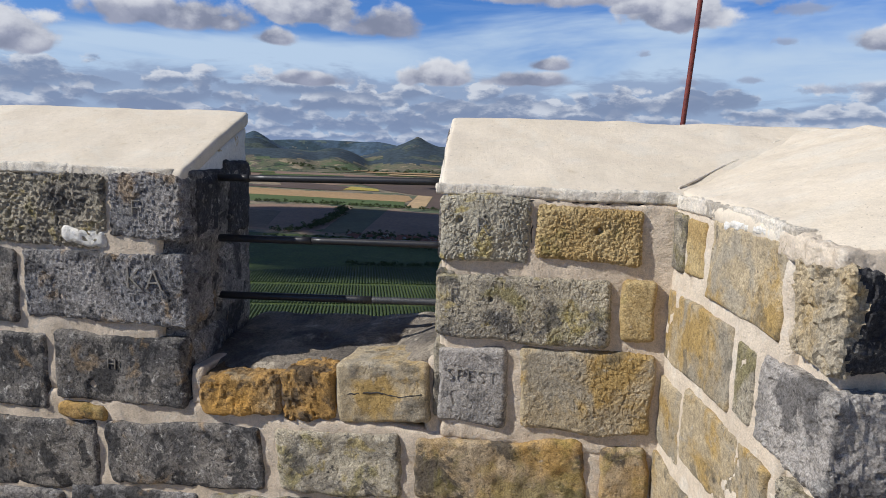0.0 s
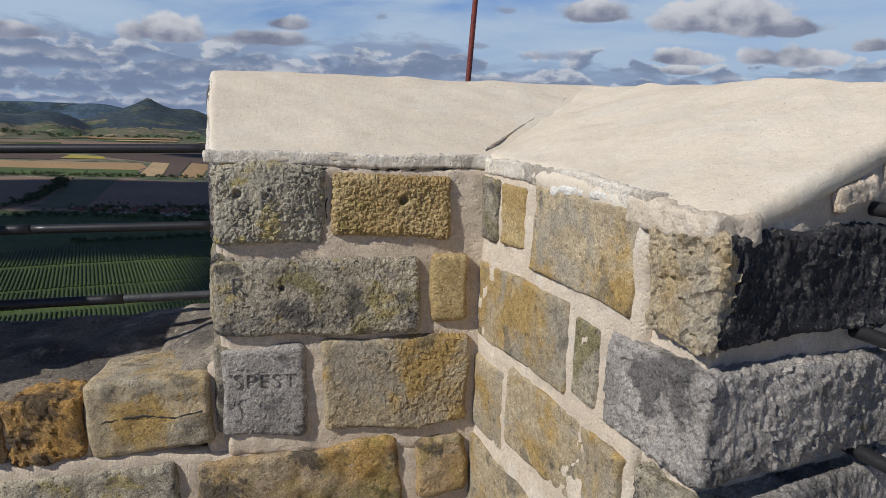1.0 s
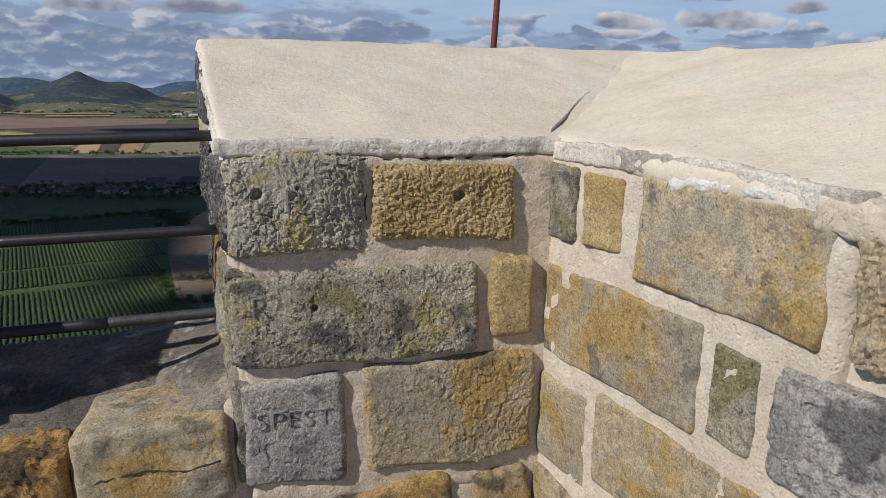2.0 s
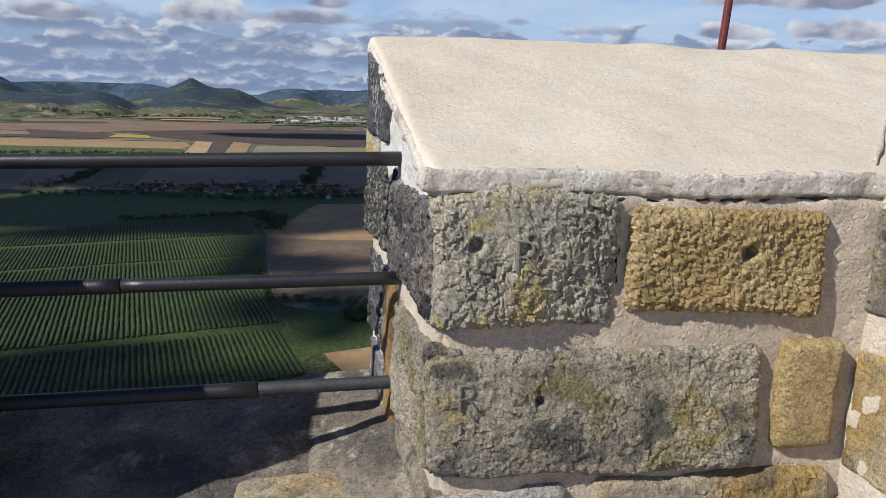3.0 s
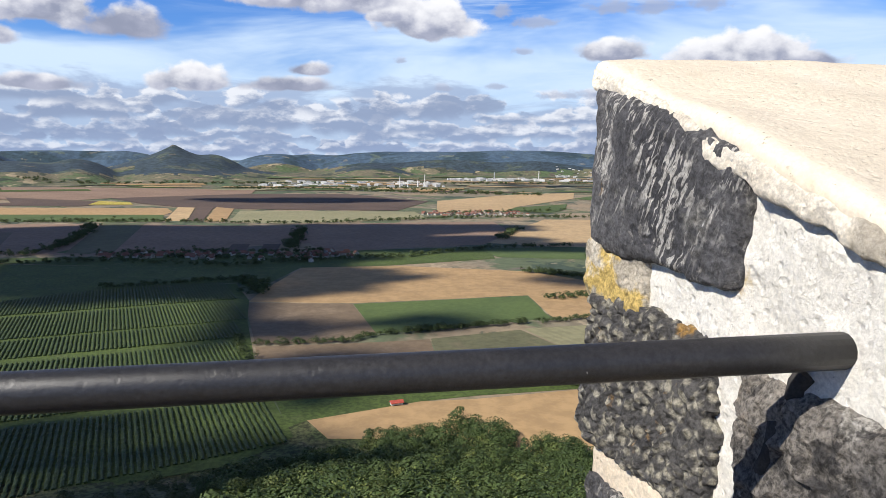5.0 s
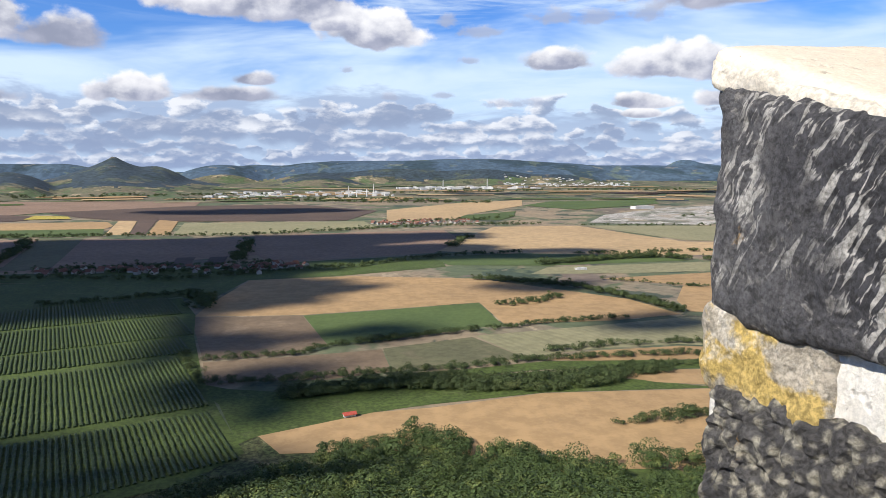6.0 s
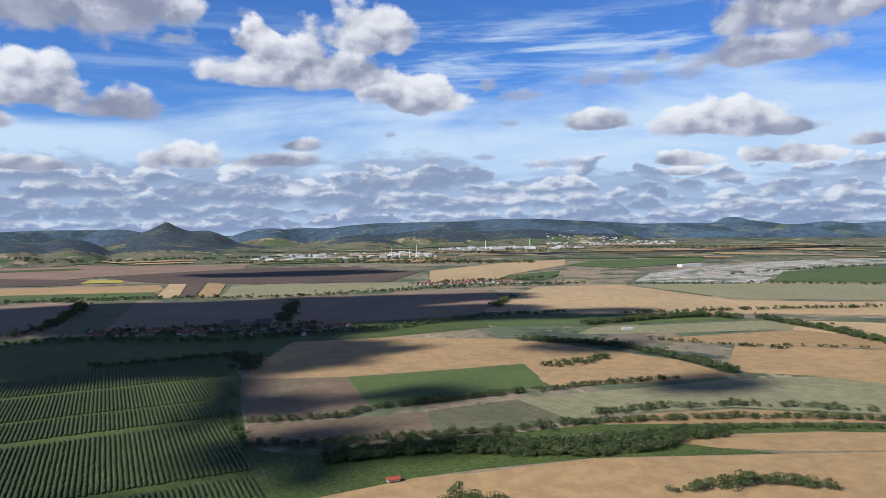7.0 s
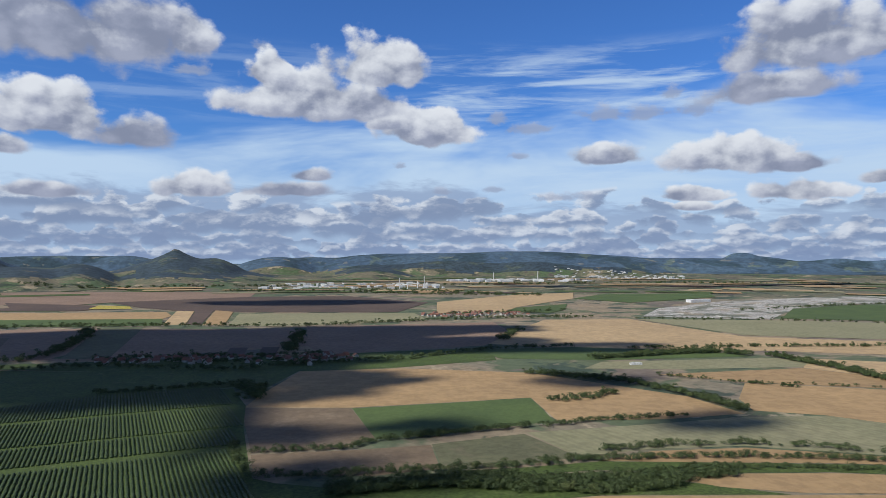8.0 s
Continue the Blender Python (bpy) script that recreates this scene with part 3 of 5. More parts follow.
def box_grid(size, step):
    """A closed, evenly divided box round the origin: vertices and quads."""
    size = np.array(size, float)
    counts = np.maximum(2, np.round(size / step)).astype(int)
    verts, faces, start = [], [], 0
    for axis in range(3):
        u, v = (axis + 1) % 3, (axis + 2) % 3
        nu, nv = counts[u], counts[v]
        gu, gv = np.meshgrid(np.linspace(-0.5, 0.5, nu + 1), np.linspace(-0.5, 0.5, nv + 1), indexing="ij")
        for side in (-0.5, 0.5):
            p = np.zeros((gu.size, 3))
            p[:, axis], p[:, u], p[:, v] = side, gu.ravel(), gv.ravel()
            verts.append(p)
            i = np.arange(gu.size).reshape(nu + 1, nv + 1) + start
            q = np.stack([i[:-1, :-1], i[1:, :-1], i[1:, 1:], i[:-1, 1:]], -1).reshape(-1, 4)
            faces.append(q if side > 0 else q[:, ::-1])
            start += gu.size
    p, f = np.concatenate(verts), np.concatenate(faces)
    _, first, back = np.unique(np.round(p * 1e6).astype(np.int64), axis=0, return_index=True, return_inverse=True)
    return p[first] * size, back.ravel()[f]


def rough_block(size, centre, turn=0.0, step=0.012, edge=0.02, relief=0.004, grain=30.0, kind="fbm", warp=0.012, seed=0, shear=None, tilt=0.0, holes=(), end_skew=0.0, top_slant=0.0, face_skew=0.0, far_skew=0.0, droop=None):
    """A worn stone or a bed of mortar: a box with rounded, wandering edges and a hewn surface. turn: degrees about z; tilt: degrees in its own face."""
    size = np.array(size, float)
    p, f = box_grid(size, step)
    edge = min(edge, 0.45 * size.min())
    core = np.clip(p, -(size / 2 - edge), size / 2 - edge)
    out = p - core
    length = np.linalg.norm(out, axis=1, keepdims=True)
    out = out / np.maximum(length, 1e-9)
    p = core + out * edge
    base = p + np.array([3.1, 1.7, 5.3]) * (seed % 97) + np.array(centre) * 1.0
    if kind == "pits":
        q = base * grain + 0.9 * np.stack([vnoise(base * grain * 0.6 + 5 * k, seed + k) - 0.5 for k in range(3)], 1)
        ridge = np.abs(fbm(q, 2, seed) - 0.5) * 4.5
        d = pits(base * grain * 0.9, seed)
        lift = 0.55 * (np.clip(ridge, 0, 1) - 0.5) + 0.5 * (np.clip(d, 0, 0.8) - 0.5) + 0.45 * facets(q * 1.1, seed + 9) + 0.4 * (fbm(base * grain * 2.2, 2, seed + 5) - 0.5)
    elif kind == "peck":
        q = base * np.array([1.0, 1.0, 0.8]) + 0.014 * np.stack([vnoise(base * 45 + 5 * m, seed + m) - 0.5 for m in range(3)], 1)
        lift = 0.9 * facets(q * grain, seed) + 0.5 * facets(q * grain * 0.45 + 9, seed + 40) + 0.7 * (fbm(base * grain * 1.3, 3, seed + 5) - 0.5)
        lift = lift * np.clip(0.25 + 2.6 * (fbm(base * 14.0, 2, seed + 50) - 0.25), 0.25, 1.2)
    elif kind == "tool":
        q = base * grain * np.array([1.0, 1.0, 0.28])
        q[:, 0] += 0.5 * grain * base[:, 2]
        lift = 1.2 * (fbm(q, 3, seed) - 0.5) + 0.6 * (fbm(base * grain * 2.0, 2, seed + 3) - 0.5)
    else:
        lift = 1.6 * (fbm(base * grain, 4, seed) - 0.5)
    wide = fbm(base * 7.0, 2, seed + 11) - 0.5
    p = p + out * (relief * lift + 0.5 * warp * wide)[:, None]
    for axis in range(3):
        p[:, axis] += warp * 1.2 * (fbm(base * 5.0 + 9.0 * axis, 2, seed + 21 + axis) - 0.5)
    if top_slant:
        p[:, 2] += top_slant * p[:, 1] * np.clip(p[:, 2] / size[2] + 0.5, 0, 1)
    if face_skew:
        p[:, 1] += face_skew * (p[:, 0] + size[0] / 2) * np.clip(0.5 - p[:, 1] / size[1], 0, 1)
    if far_skew:
        p[:, 0] += far_skew * np.clip(0.5 + p[:, 0] / size[0], 0, 1) * p[:, 1]
    if droop:
        p[:, 2] -= droop[2] * np.clip((-p[:, 1] - droop[0]) / droop[1], 0, 1.3) ** 2
    if end_skew:
        p[:, 0] += end_skew * np.clip(0.5 - p[:, 0] / size[0], 0, 1) * p[:, 1]
    for hx, hz, spread in holes:
        front = p[:, 1] < 0
        p[:, 1] += front * 2.2 * spread * np.exp(-(((p[:, 0] - hx) ** 2 + (p[:, 2] - hz) ** 2) / spread**2) ** 2)
    if tilt:
        c, s = math.cos(radians(tilt)), math.sin(radians(tilt))
        p[:, 0], p[:, 2] = c * p[:, 0] - s * p[:, 2], s * p[:, 0] + c * p[:, 2]
    if shear is not None:
        p[:, 2] += shear[0] * p[:, 0] + shear[1] * p[:, 1]
    if turn:
        c, s = math.cos(radians(turn)), math.sin(radians(turn))
        p[:, 0], p[:, 1] = c * p[:, 0] - s * p[:, 1], s * p[:, 0] + c * p[:, 1]
    return p, f


def block(name, size, centre, mat, parent=None, label="", **shape):
    p, f = rough_block(size, centre, **shape)
    ob = mesh_part(name, from_arrays(name, p, f, shape.get("kind") not in ("peck", "pits")), M[mat], parent, label)
    ob.location = centre
    return ob


def tube(points, radius, sides=16, wander=0.0):
    """A closed round bar along a line of points."""
    pts = [Vector(p) for p in points]
    bm = bmesh.new()
    rings = []
    for i, p in enumerate(pts):
        ahead = (pts[min(i + 1, len(pts) - 1)] - pts[max(i - 1, 0)]).normalized()
        side = ahead.cross(Vector((0.13, 0.21, 1))).normalized()
        up = side.cross(ahead)
        r = radius * (1 + wander * random.uniform(-1, 1))
        rings.append([bm.verts.new(p + r * (math.cos(a) * side + math.sin(a) * up)) for a in (2 * math.pi * k / sides for k in range(sides))])
    for a, b in zip(rings, rings[1:]):
        for k in range(sides):
            bm.faces.new((a[k], a[(k + 1) % sides], b[(k + 1) % sides], b[k])).smooth = True
    bm.faces.new(rings[0][::-1])
    bm.faces.new(rings[-1])
    return bm


def between(a, b, count):
    return [tuple(np.array(a) + (np.array(b) - np.array(a)) * k / count) for k in range(count + 1)]


# ---------------------------------------------------------------- parapet
FACE, BACK = 2.45, 3.10
SLOPE = 0.355
wall_north = block("wall_north", (5.5, 0.64, 0.86), (-1.35, 2.777, 0.49), "mortar", step=0.020, edge=0.02, relief=0.014, grain=22, warp=0.02, seed=1)
tagged(wall_north, "pale tan mortared stone parapet wall with battlements", "wall", kind="structure")


def child(ob, parent):
    ob.parent = parent
    ob.matrix_parent_inverse = parent.matrix_world.inverted() if parent.matrix_world != Matrix() else Matrix.Translation(parent.location).inverted()
    return ob


# merlon cores
child(block("merlon_core", (0.76, 0.63, 0.84), (0.66, 2.772, 1.32), "mortar", step=0.008, edge=0.02, relief=0.008, grain=30, warp=0.012, seed=2), wall_north)
child(block("merlon_core", (3.4, 0.63, 0.84), (-2.47, 2.772, 1.32), "mortar", step=0.024, edge=0.02, relief=0.014, grain=28, warp=0.015, seed=3), wall_north)

# stones of the front face: x0, x1, z0, z1, depth, material, surface, relief, grain, tilt
FRONT = [
    (-1.60, -0.985, 1.475, 1.745, 0.16, "grey", "pits", 0.0085, 70, 0),
    (-0.965, -0.672, 1.515, 1.748, 0.24, "dark", "pits", 0.006, 70, 0),
    (-1.335, -0.665, 1.198, 1.460, 0.20, "dark", "peck", 0.0032, 80, 1.2),
    (-1.62, -1.365, 1.163, 1.445, 0.16, "slate", "fbm", 0.006, 30, 0),
    (-1.215, -0.665, 0.890, 1.155, 0.20, "slate", "tool", 0.006, 24, 1.6),
    (-1.64, -1.255, 0.820, 1.125, 0.16, "slate", "fbm", 0.006, 30, 2),
    (-1.170, -0.990, 1.475, 1.540, 0.10, "white", "fbm", 0.010, 26, 0),
    (-1.210, -1.000, 0.818, 0.872, 0.10, "ochre", "fbm", 0.010, 26, 0),
    (-1.66, -1.035, 0.505, 0.780, 0.16, "slate", "fbm", 0.006, 24, 4),
    (-1.000, -0.365, 0.590, 0.838, 0.18, "slate", "fbm", 0.006, 26, 5),
    (-0.606, -0.300, 0.900, 1.045, 0.24, "rust", "peck", 0.004, 40, 5),
    (-0.296, -0.100, 0.914, 1.090, 0.24, "rust", "peck", 0.005, 40, 6),
    (-0.086, 0.246, 0.930, 1.145, 0.26, "buff", "fbm", 0.005, 26, 6),
    (-0.313, 0.150, 0.645, 0.880, 0.18, "grey", "fbm", 0.008, 26, 5),
    (0.200, 0.772, 0.700, 0.920, 0.18, "ochre", "fbm", 0.008, 24, 4),
    (0.825, 0.970, 0.755, 0.945, 0.16, "ochre", "fbm", 0.006, 24, 3),
    (0.254, 0.548, 1.518, 1.736, 0.13, "olivestone", "peck", 0.0036, 115, 0),
    (0.572, 0.902, 1.546, 1.716, 0.16, "yellow", "pits", 0.0050, 100, 0),
    (0.258, 0.822, 1.262, 1.484, 0.13, "grey", "peck", 0.0024, 95, 1.2),
    (0.850, 0.962, 1.296, 1.488, 0.14, "yellow", "tool", 0.008, 22, 0),
    (0.270, 0.508, 0.965, 1.232, 0.13, "ashlar", "peck", 0.0016, 70, 1.5),
    (0.557, 0.970, 0.978, 1.252, 0.18, "buff", "peck", 0.0022, 80, 2.5),
    (-1.66, -1.20, 0.30, 0.49, 0.16, "dark", "fbm", 0.006, 24, 3),
    (-1.16, -0.62, 0.33, 0.56, 0.16, "dark", "fbm", 0.006, 24, 3),
    (-0.58, -0.05, 0.37, 0.60, 0.16, "grey", "fbm", 0.006, 24, 3),
    (0.00, 0.46, 0.42, 0.64, 0.16, "ochre", "fbm", 0.006, 24, 3),
    (0.50, 0.95, 0.44, 0.68, 0.16, "grey", "fbm", 0.006, 24, 2),
    (-2.30, -1.62, 1.47, 1.74, 0.16, "dark", "pits", 0.010, 30, 0),
    (-2.25, -1.65, 1.16, 1.44, 0.16, "dark", "fbm", 0.006, 30, 0),
    (-2.30, -1.67, 0.81, 1.12, 0.16, "dark", "fbm", 0.006, 30, 0),
]
HOLES = {16: [(-0.075, 0.03, 0.011)], 17: [(0.03, 0.015, 0.012)], 4: [(-0.12, -0.07, 0.014)], 9: [(0.19, -0.01, 0.013)], 18: [(-0.10, 0.03, 0.008)]}
front_stones = []
for n, (x0, x1, z0, z1, depth, mat, kind, relief, grain, tilt) in enumerate(FRONT):
    near = x0 > 0.2 and z0 > 0.9
    ob = block("stone", (x1 - x0, depth, z1 - z0), ((x0 + x1) / 2, FACE - 0.012 + depth / 2, (z0 + z1) / 2), mat, seed=31 * n + 7,
               step=0.0032 if near and kind in ("pits", "peck") else 0.006 if near else 0.0075, edge=0.019, relief=(1.3 if near else 1.6) * relief, grain=grain, kind=kind, warp=0.028, tilt=tilt, holes=HOLES.get(n, ()))
    front_stones.append(child(ob, wall_north))

# letters cut into the stones
def carving(text, x, z, size, stone, turn=0.0):
    curve = bpy.data.curves.new("carved_letters", "FONT")
    curve.body, curve.size, curve.extrude, curve.offset = text, size, 0.0030, -0.0020
    curve.space_character = 1.15
    ob = new("carved_letters", curve)
    me = bpy.data.meshes.new_from_object(ob)
    bpy.data.objects.remove(ob)
    ob = mesh_part("carved_letters", me, M["carve"])
    # laid on the stone's own face
    skin = np.array([v.co for v in stone.data.vertices]) + np.array(stone.location)
    near = skin[(skin[:, 0] > x) & (skin[:, 0] < x + 0.6 * size * len(text)) & (skin[:, 2] > z) & (skin[:, 2] < z + 0.7 * size)]
    near = near[near[:, 1] < near[:, 1].min() + 0.03]
    ob.matrix_world = pose(x, float(np.percentile(near[:, 1], 20)), z, 90, -turn, 0)
    ob.parent = stone
    ob.matrix_parent_inverse = Matrix.Translation(stone.location).inverted()
    return ob


carving("SPEST", 0.300, 1.115, 0.062, front_stones[20])
carving("KA", -0.90, 1.335, 0.11, front_stones[2])
carving("F", -0.875, 1.60, 0.085, front_stones[1])
carving("R", 0.378, 1.615, 0.080, front_stones[16])
carving("R", 0.300, 1.385, 0.07, front_stones[18])
carving("HC", -0.99, 1.02, 0.06, front_stones[4])

# copings: sloping slabs of pale render on a bed of mortar
def coping(x0, x1, seed, parent, thick=0.06, far_skew=0.0):
    depth = BACK - FACE
    mid = (x0 + x1) / 2
    child(block("coping", (x1 - x0, depth, thick), (mid, FACE + 0.004 + depth / 2, 1.775 + SLOPE * depth / 2 - thick / 2), "coping",
                step=0.009, edge=0.017, relief=0.0022, grain=16, warp=0.016, seed=seed, shear=(0, SLOPE + 0.022), end_skew=-0.15, far_skew=far_skew), parent)
    child(block("coping_lip", (x1 - x0 - 0.03, 0.10, 0.038), (mid + 0.014, FACE + 0.050, 1.753), "lip", step=0.0075, edge=0.006, relief=0.007, grain=60, warp=0.010, seed=seed + 1), parent)
    child(block("coping_bed", (x1 - x0 - 0.03, depth - 0.08, 0.16), (mid, FACE + 0.05 + depth / 2, 1.775 + SLOPE * (depth / 2 + 0.04) + 0.005 - thick - 0.08), "white",
                step=0.018, edge=0.02, relief=0.008, grain=24, warp=0.012, seed=seed + 2, shear=(0, SLOPE), end_skew=-0.14, far_skew=far_skew), parent)


coping(0.208, 1.60, 101, wall_north, 0.026)
coping(-4.1, -0.712, 111, wall_north, 0.06, -0.12)

# cheek of the near merlon: white daubed mortar and dark stones; the face runs from (0.262, 2.44) to (0.163, 3.10)
CHEEK_TURN = 8.5
child(block("cheek_mortar", (0.06, 0.665, 0.31), (0.247, 2.782, 1.700), "white", turn=CHEEK_TURN, top_slant=0.34, step=0.006, edge=0.012, relief=0.009, grain=26, warp=0.012, seed=121), wall_north)
child(block("cheek_mortar", (0.06, 0.64, 0.66), (0.249, 2.782, 1.235), "lime", turn=CHEEK_TURN, step=0.008, edge=0.02, relief=0.009, grain=26, warp=0.012, seed=122), wall_north)
# along the cheek (from the front), z0, z1, material, surface
CHEEK = [
    (0.400, 0.672, 1.787, 1.943, "black", "fbm", 0.006, 70),
    (0.43, 0.672, 1.555, 1.738, "pebbled", "pits", 0.010, 62),
    (0.44, 0.67, 1.32, 1.52, "black", "pits", 0.010, 44),
    (0.02, 0.40, 1.525, 1.725, "slate", "pits", 0.008, 60),
    (0.02, 0.30, 1.265, 1.482, "grey", "pits", 0.008, 50),
    (0.33, 0.43, 1.02, 1.52, "rust", "fbm", 0.006, 20),
    (0.02, 0.30, 0.97, 1.232, "grey", "fbm", 0.005, 24),
    (0.46, 0.66, 1.08, 1.29, "dark", "fbm", 0.006, 26),
]
for n, (a, b, z0, z1, mat, kind, relief, grain) in enumerate(CHEEK):
    mid = (a + b) / 2
    at = (0.262 - 0.15 * mid + 0.045, 2.44 + 0.989 * mid, (z0 + z1) / 2)
    child(block("stone", (0.10, b - a, z1 - z0), at, mat, turn=CHEEK_TURN, step=0.0038 if n < 2 else 0.005, edge=0.014, relief=relief, grain=grain, kind=kind, warp=0.024, seed=131 + 17 * n, top_slant=0.355 if n == 0 else 0.0), wall_north)
child(block("coping_crust", (0.05, 0.62, 0.026), (0.2215, 2.800, 1.775 + SLOPE * 0.350 - 0.024), "lip", turn=CHEEK_TURN, step=0.005, edge=0.008, relief=0.008, grain=60, warp=0.014, seed=129, shear=(0, SLOPE + 0.02)), wall_north)
child(block("cheek_mortar", (0.06, 0.13, 0.075), (0.193, 3.045, 1.763), "lichen", turn=CHEEK_TURN, step=0.005, edge=0.014, relief=0.010, grain=44, warp=0.016, seed=127), wall_north)
# cheek of the far merlon; its shade is painted in as dark mortar colour
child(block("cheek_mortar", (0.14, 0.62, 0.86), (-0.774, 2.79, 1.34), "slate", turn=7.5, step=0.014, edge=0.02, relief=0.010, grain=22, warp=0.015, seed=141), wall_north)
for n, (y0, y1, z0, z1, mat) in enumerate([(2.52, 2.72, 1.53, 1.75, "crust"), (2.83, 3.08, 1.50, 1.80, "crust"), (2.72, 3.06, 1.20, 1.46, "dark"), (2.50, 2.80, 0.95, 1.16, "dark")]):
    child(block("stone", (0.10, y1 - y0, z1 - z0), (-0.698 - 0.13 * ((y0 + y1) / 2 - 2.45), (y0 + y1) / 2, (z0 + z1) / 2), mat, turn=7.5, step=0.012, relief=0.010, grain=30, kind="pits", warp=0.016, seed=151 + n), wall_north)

# floor of the embrasure, its bed and fillet coloured dark for the shade there
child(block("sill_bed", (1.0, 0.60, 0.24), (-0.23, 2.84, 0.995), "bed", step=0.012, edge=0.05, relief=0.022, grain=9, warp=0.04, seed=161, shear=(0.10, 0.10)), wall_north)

child(block("mortar_fill", (0.24, 0.40, 0.10), (0.15, 2.68, 1.118), "bed", step=0.007, edge=0.03, relief=0.014, grain=22, warp=0.03, seed=162, shear=(0.45, 0.10)), wall_north)
child(block("mortar_fill", (0.07, 0.30, 0.30), (0.258, 2.62, 1.03), "mortar", step=0.010, edge=0.02, relief=0.012, grain=24, warp=0.015, seed=163), wall_north)
for n, (x, w) in enumerate(((-0.29, 0.035), (-0.093, 0.03), (-0.63, 0.05))):
    child(block("mortar_fill", (w, 0.20, 0.15), (x, 2.565, 0.985), "mortar", step=0.008, edge=0.012, relief=0.010, grain=30, warp=0.015, seed=164 + n), wall_north)

# open cracks along joints and through stones
def surface(objects):
    return np.concatenate([np.array([v.co for v in ob.data.vertices]) + np.array(ob.location) for ob in objects])


def crack(name, way, skin, axis, parent, wide=0.0022, seed=0):
    """A ragged dark line from point to point, lying in a surface. axis: the one that looks out of it."""
    rng = np.random.default_rng(seed)
    line = []
    flat = [k for k in range(3) if k != axis]
    for a, b in zip(way, way[1:]):
        a, b = np.array(a, float), np.array(b, float)
        count = max(3, int(np.linalg.norm(b - a) / 0.012))
        for k in range(count):
            q = a + (b - a) * k / count + rng.normal(size=3) * 0.0016
            gap = np.hypot(*(skin[:, flat] - q[flat]).T)
            close = skin[gap < 0.010]
            if len(close):
                q[axis] = np.median(close[:, axis]) + 0.0006
            line.append(tuple(q))
    deep = np.array([q[axis] for q in line])
    deep = np.convolve(np.pad(deep, 2, "edge"), np.ones(5) / 5, "valid")
    line = [tuple(d if k == axis else q[k] for k in range(3)) for q, d in zip(line, deep)]
    return child(part(name, tube(line, wide, 6, 0.75), M["crack"]), parent)


face_skin = surface([ob for ob in wall_north.children if ob.type == "MESH" and 0.1 < ob.location.x < 1.0])
face_skin = face_skin[(face_skin[:, 1] < 2.475) & (face_skin[:, 2] > 0.85)]
crack("crack", [(0.27, 2.45, 1.742), (0.38, 2.45, 1.733), (0.47, 2.45, 1.737), (0.60, 2.45, 1.725), (0.78, 2.45, 1.728), (0.93, 2.45, 1.735)], face_skin, 1, wall_north, 0.0022, 1)
crack("crack", [(0.563, 2.45, 1.73), (0.556, 2.45, 1.62), (0.566, 2.45, 1.53)], face_skin, 1, wall_north, 0.0018, 3)
sill_skin = surface([front_stones[12]])
crack("crack", [(-0.07, 2.44, 1.020), (0.05, 2.44, 1.040), (0.14, 2.44, 1.036), (0.235, 2.44, 1.058)], sill_skin[sill_skin[:, 1] < 2.47], 1, wall_north, 0.0020, 4)
cheek_skin = surface([ob for ob in wall_north.children if ob.type == "MESH" and 0.12 < ob.location.x < 0.32 and ob.location.y > 2.5])
cheek_skin = cheek_skin[cheek_skin[:, 0] < 0.26]
crack("crack", [(0.2, 2.764, 1.735), (0.2, 2.79, 1.64), (0.2, 2.832, 1.52), (0.2, 2.862, 1.42), (0.2, 2.900, 1.28)], cheek_skin, 0, wall_north, 0.0055, 5)
crack("crack", [(0.2, 3.07, 1.955), (0.2, 2.98, 1.93), (0.2, 2.90, 1.888), (0.2, 2.83, 1.865)], cheek_skin, 0, wall_north, 0.0017, 6)

# bars across the embrasure
def guard_bar(left, right, joint, radius, thick_left):
    bar = empty("guard_bar", left)
    tagged(bar, "black painted iron bar set across the embrasure", "railing bar", "bars of the embrasure")
    left, right = np.array(left), np.array(right)
    mid = left + (right - left) * joint
    rod = part("rod", tube(between(left, mid, 12), radius * (1.12 if thick_left else 1.0), 18, 0.004), M["iron"], None)
    sleeve = part("sleeve", tube(between(mid - (right - left) * 0.01, right, 10), radius * (1.0 if thick_left else 1.12), 18, 0.004), M["worn"] if thick_left is None else M["iron"], None)
    for ob in (rod, sleeve):
        ob.parent = bar
        ob.matrix_parent_inverse = Matrix.Translation(bar.location).inverted()
    return bar


guard_bar((-0.80, 2.745, 1.732), (0.235, 2.735, 1.760), 0.23, 0.0135, True)
guard_bar((-0.80, 2.745, 1.492), (0.235, 2.735, 1.527), 0.48, 0.0135, True)
lowest = guard_bar((-0.80, 2.745, 1.260), (0.235, 2.735, 1.310), 0.72, 0.0135, True)
lowest.children[1].data.materials[0] = M["worn"]

# ---------------------------------------------------------------- second wall, to the east
ORIGIN = np.array((0.985, 2.5))
ALONG = np.array((0.1803, -0.9836))
INWARD = np.array((0.9836, 0.1803))


def east(s, d, z):
    """A place s metres along the wall from the corner and d metres into it."""
    q = ORIGIN + ALONG * s + INWARD * d
    return (float(q[0]), float(q[1]), z)


TURN_EAST = math.degrees(math.atan2(INWARD[1], INWARD[0]))
wall_east = block("wall_east", (0.60, 2.9, 0.80), east(1.2, 0.308, 0.48), "lime", turn=TURN_EAST, step=0.014, edge=0.03, relief=0.010, grain=26, warp=0.012, seed=201)
tagged(wall_east, "sunlit buff stone parapet wall with pale coping", "wall", kind="structure")
child(block("merlon_core", (0.60, 1.00, 0.88), east(0.31, 0.305, 1.30), "lime", turn=TURN_EAST, step=0.010, edge=0.03, relief=0.010, grain=28, warp=0.012, seed=202), wall_east)
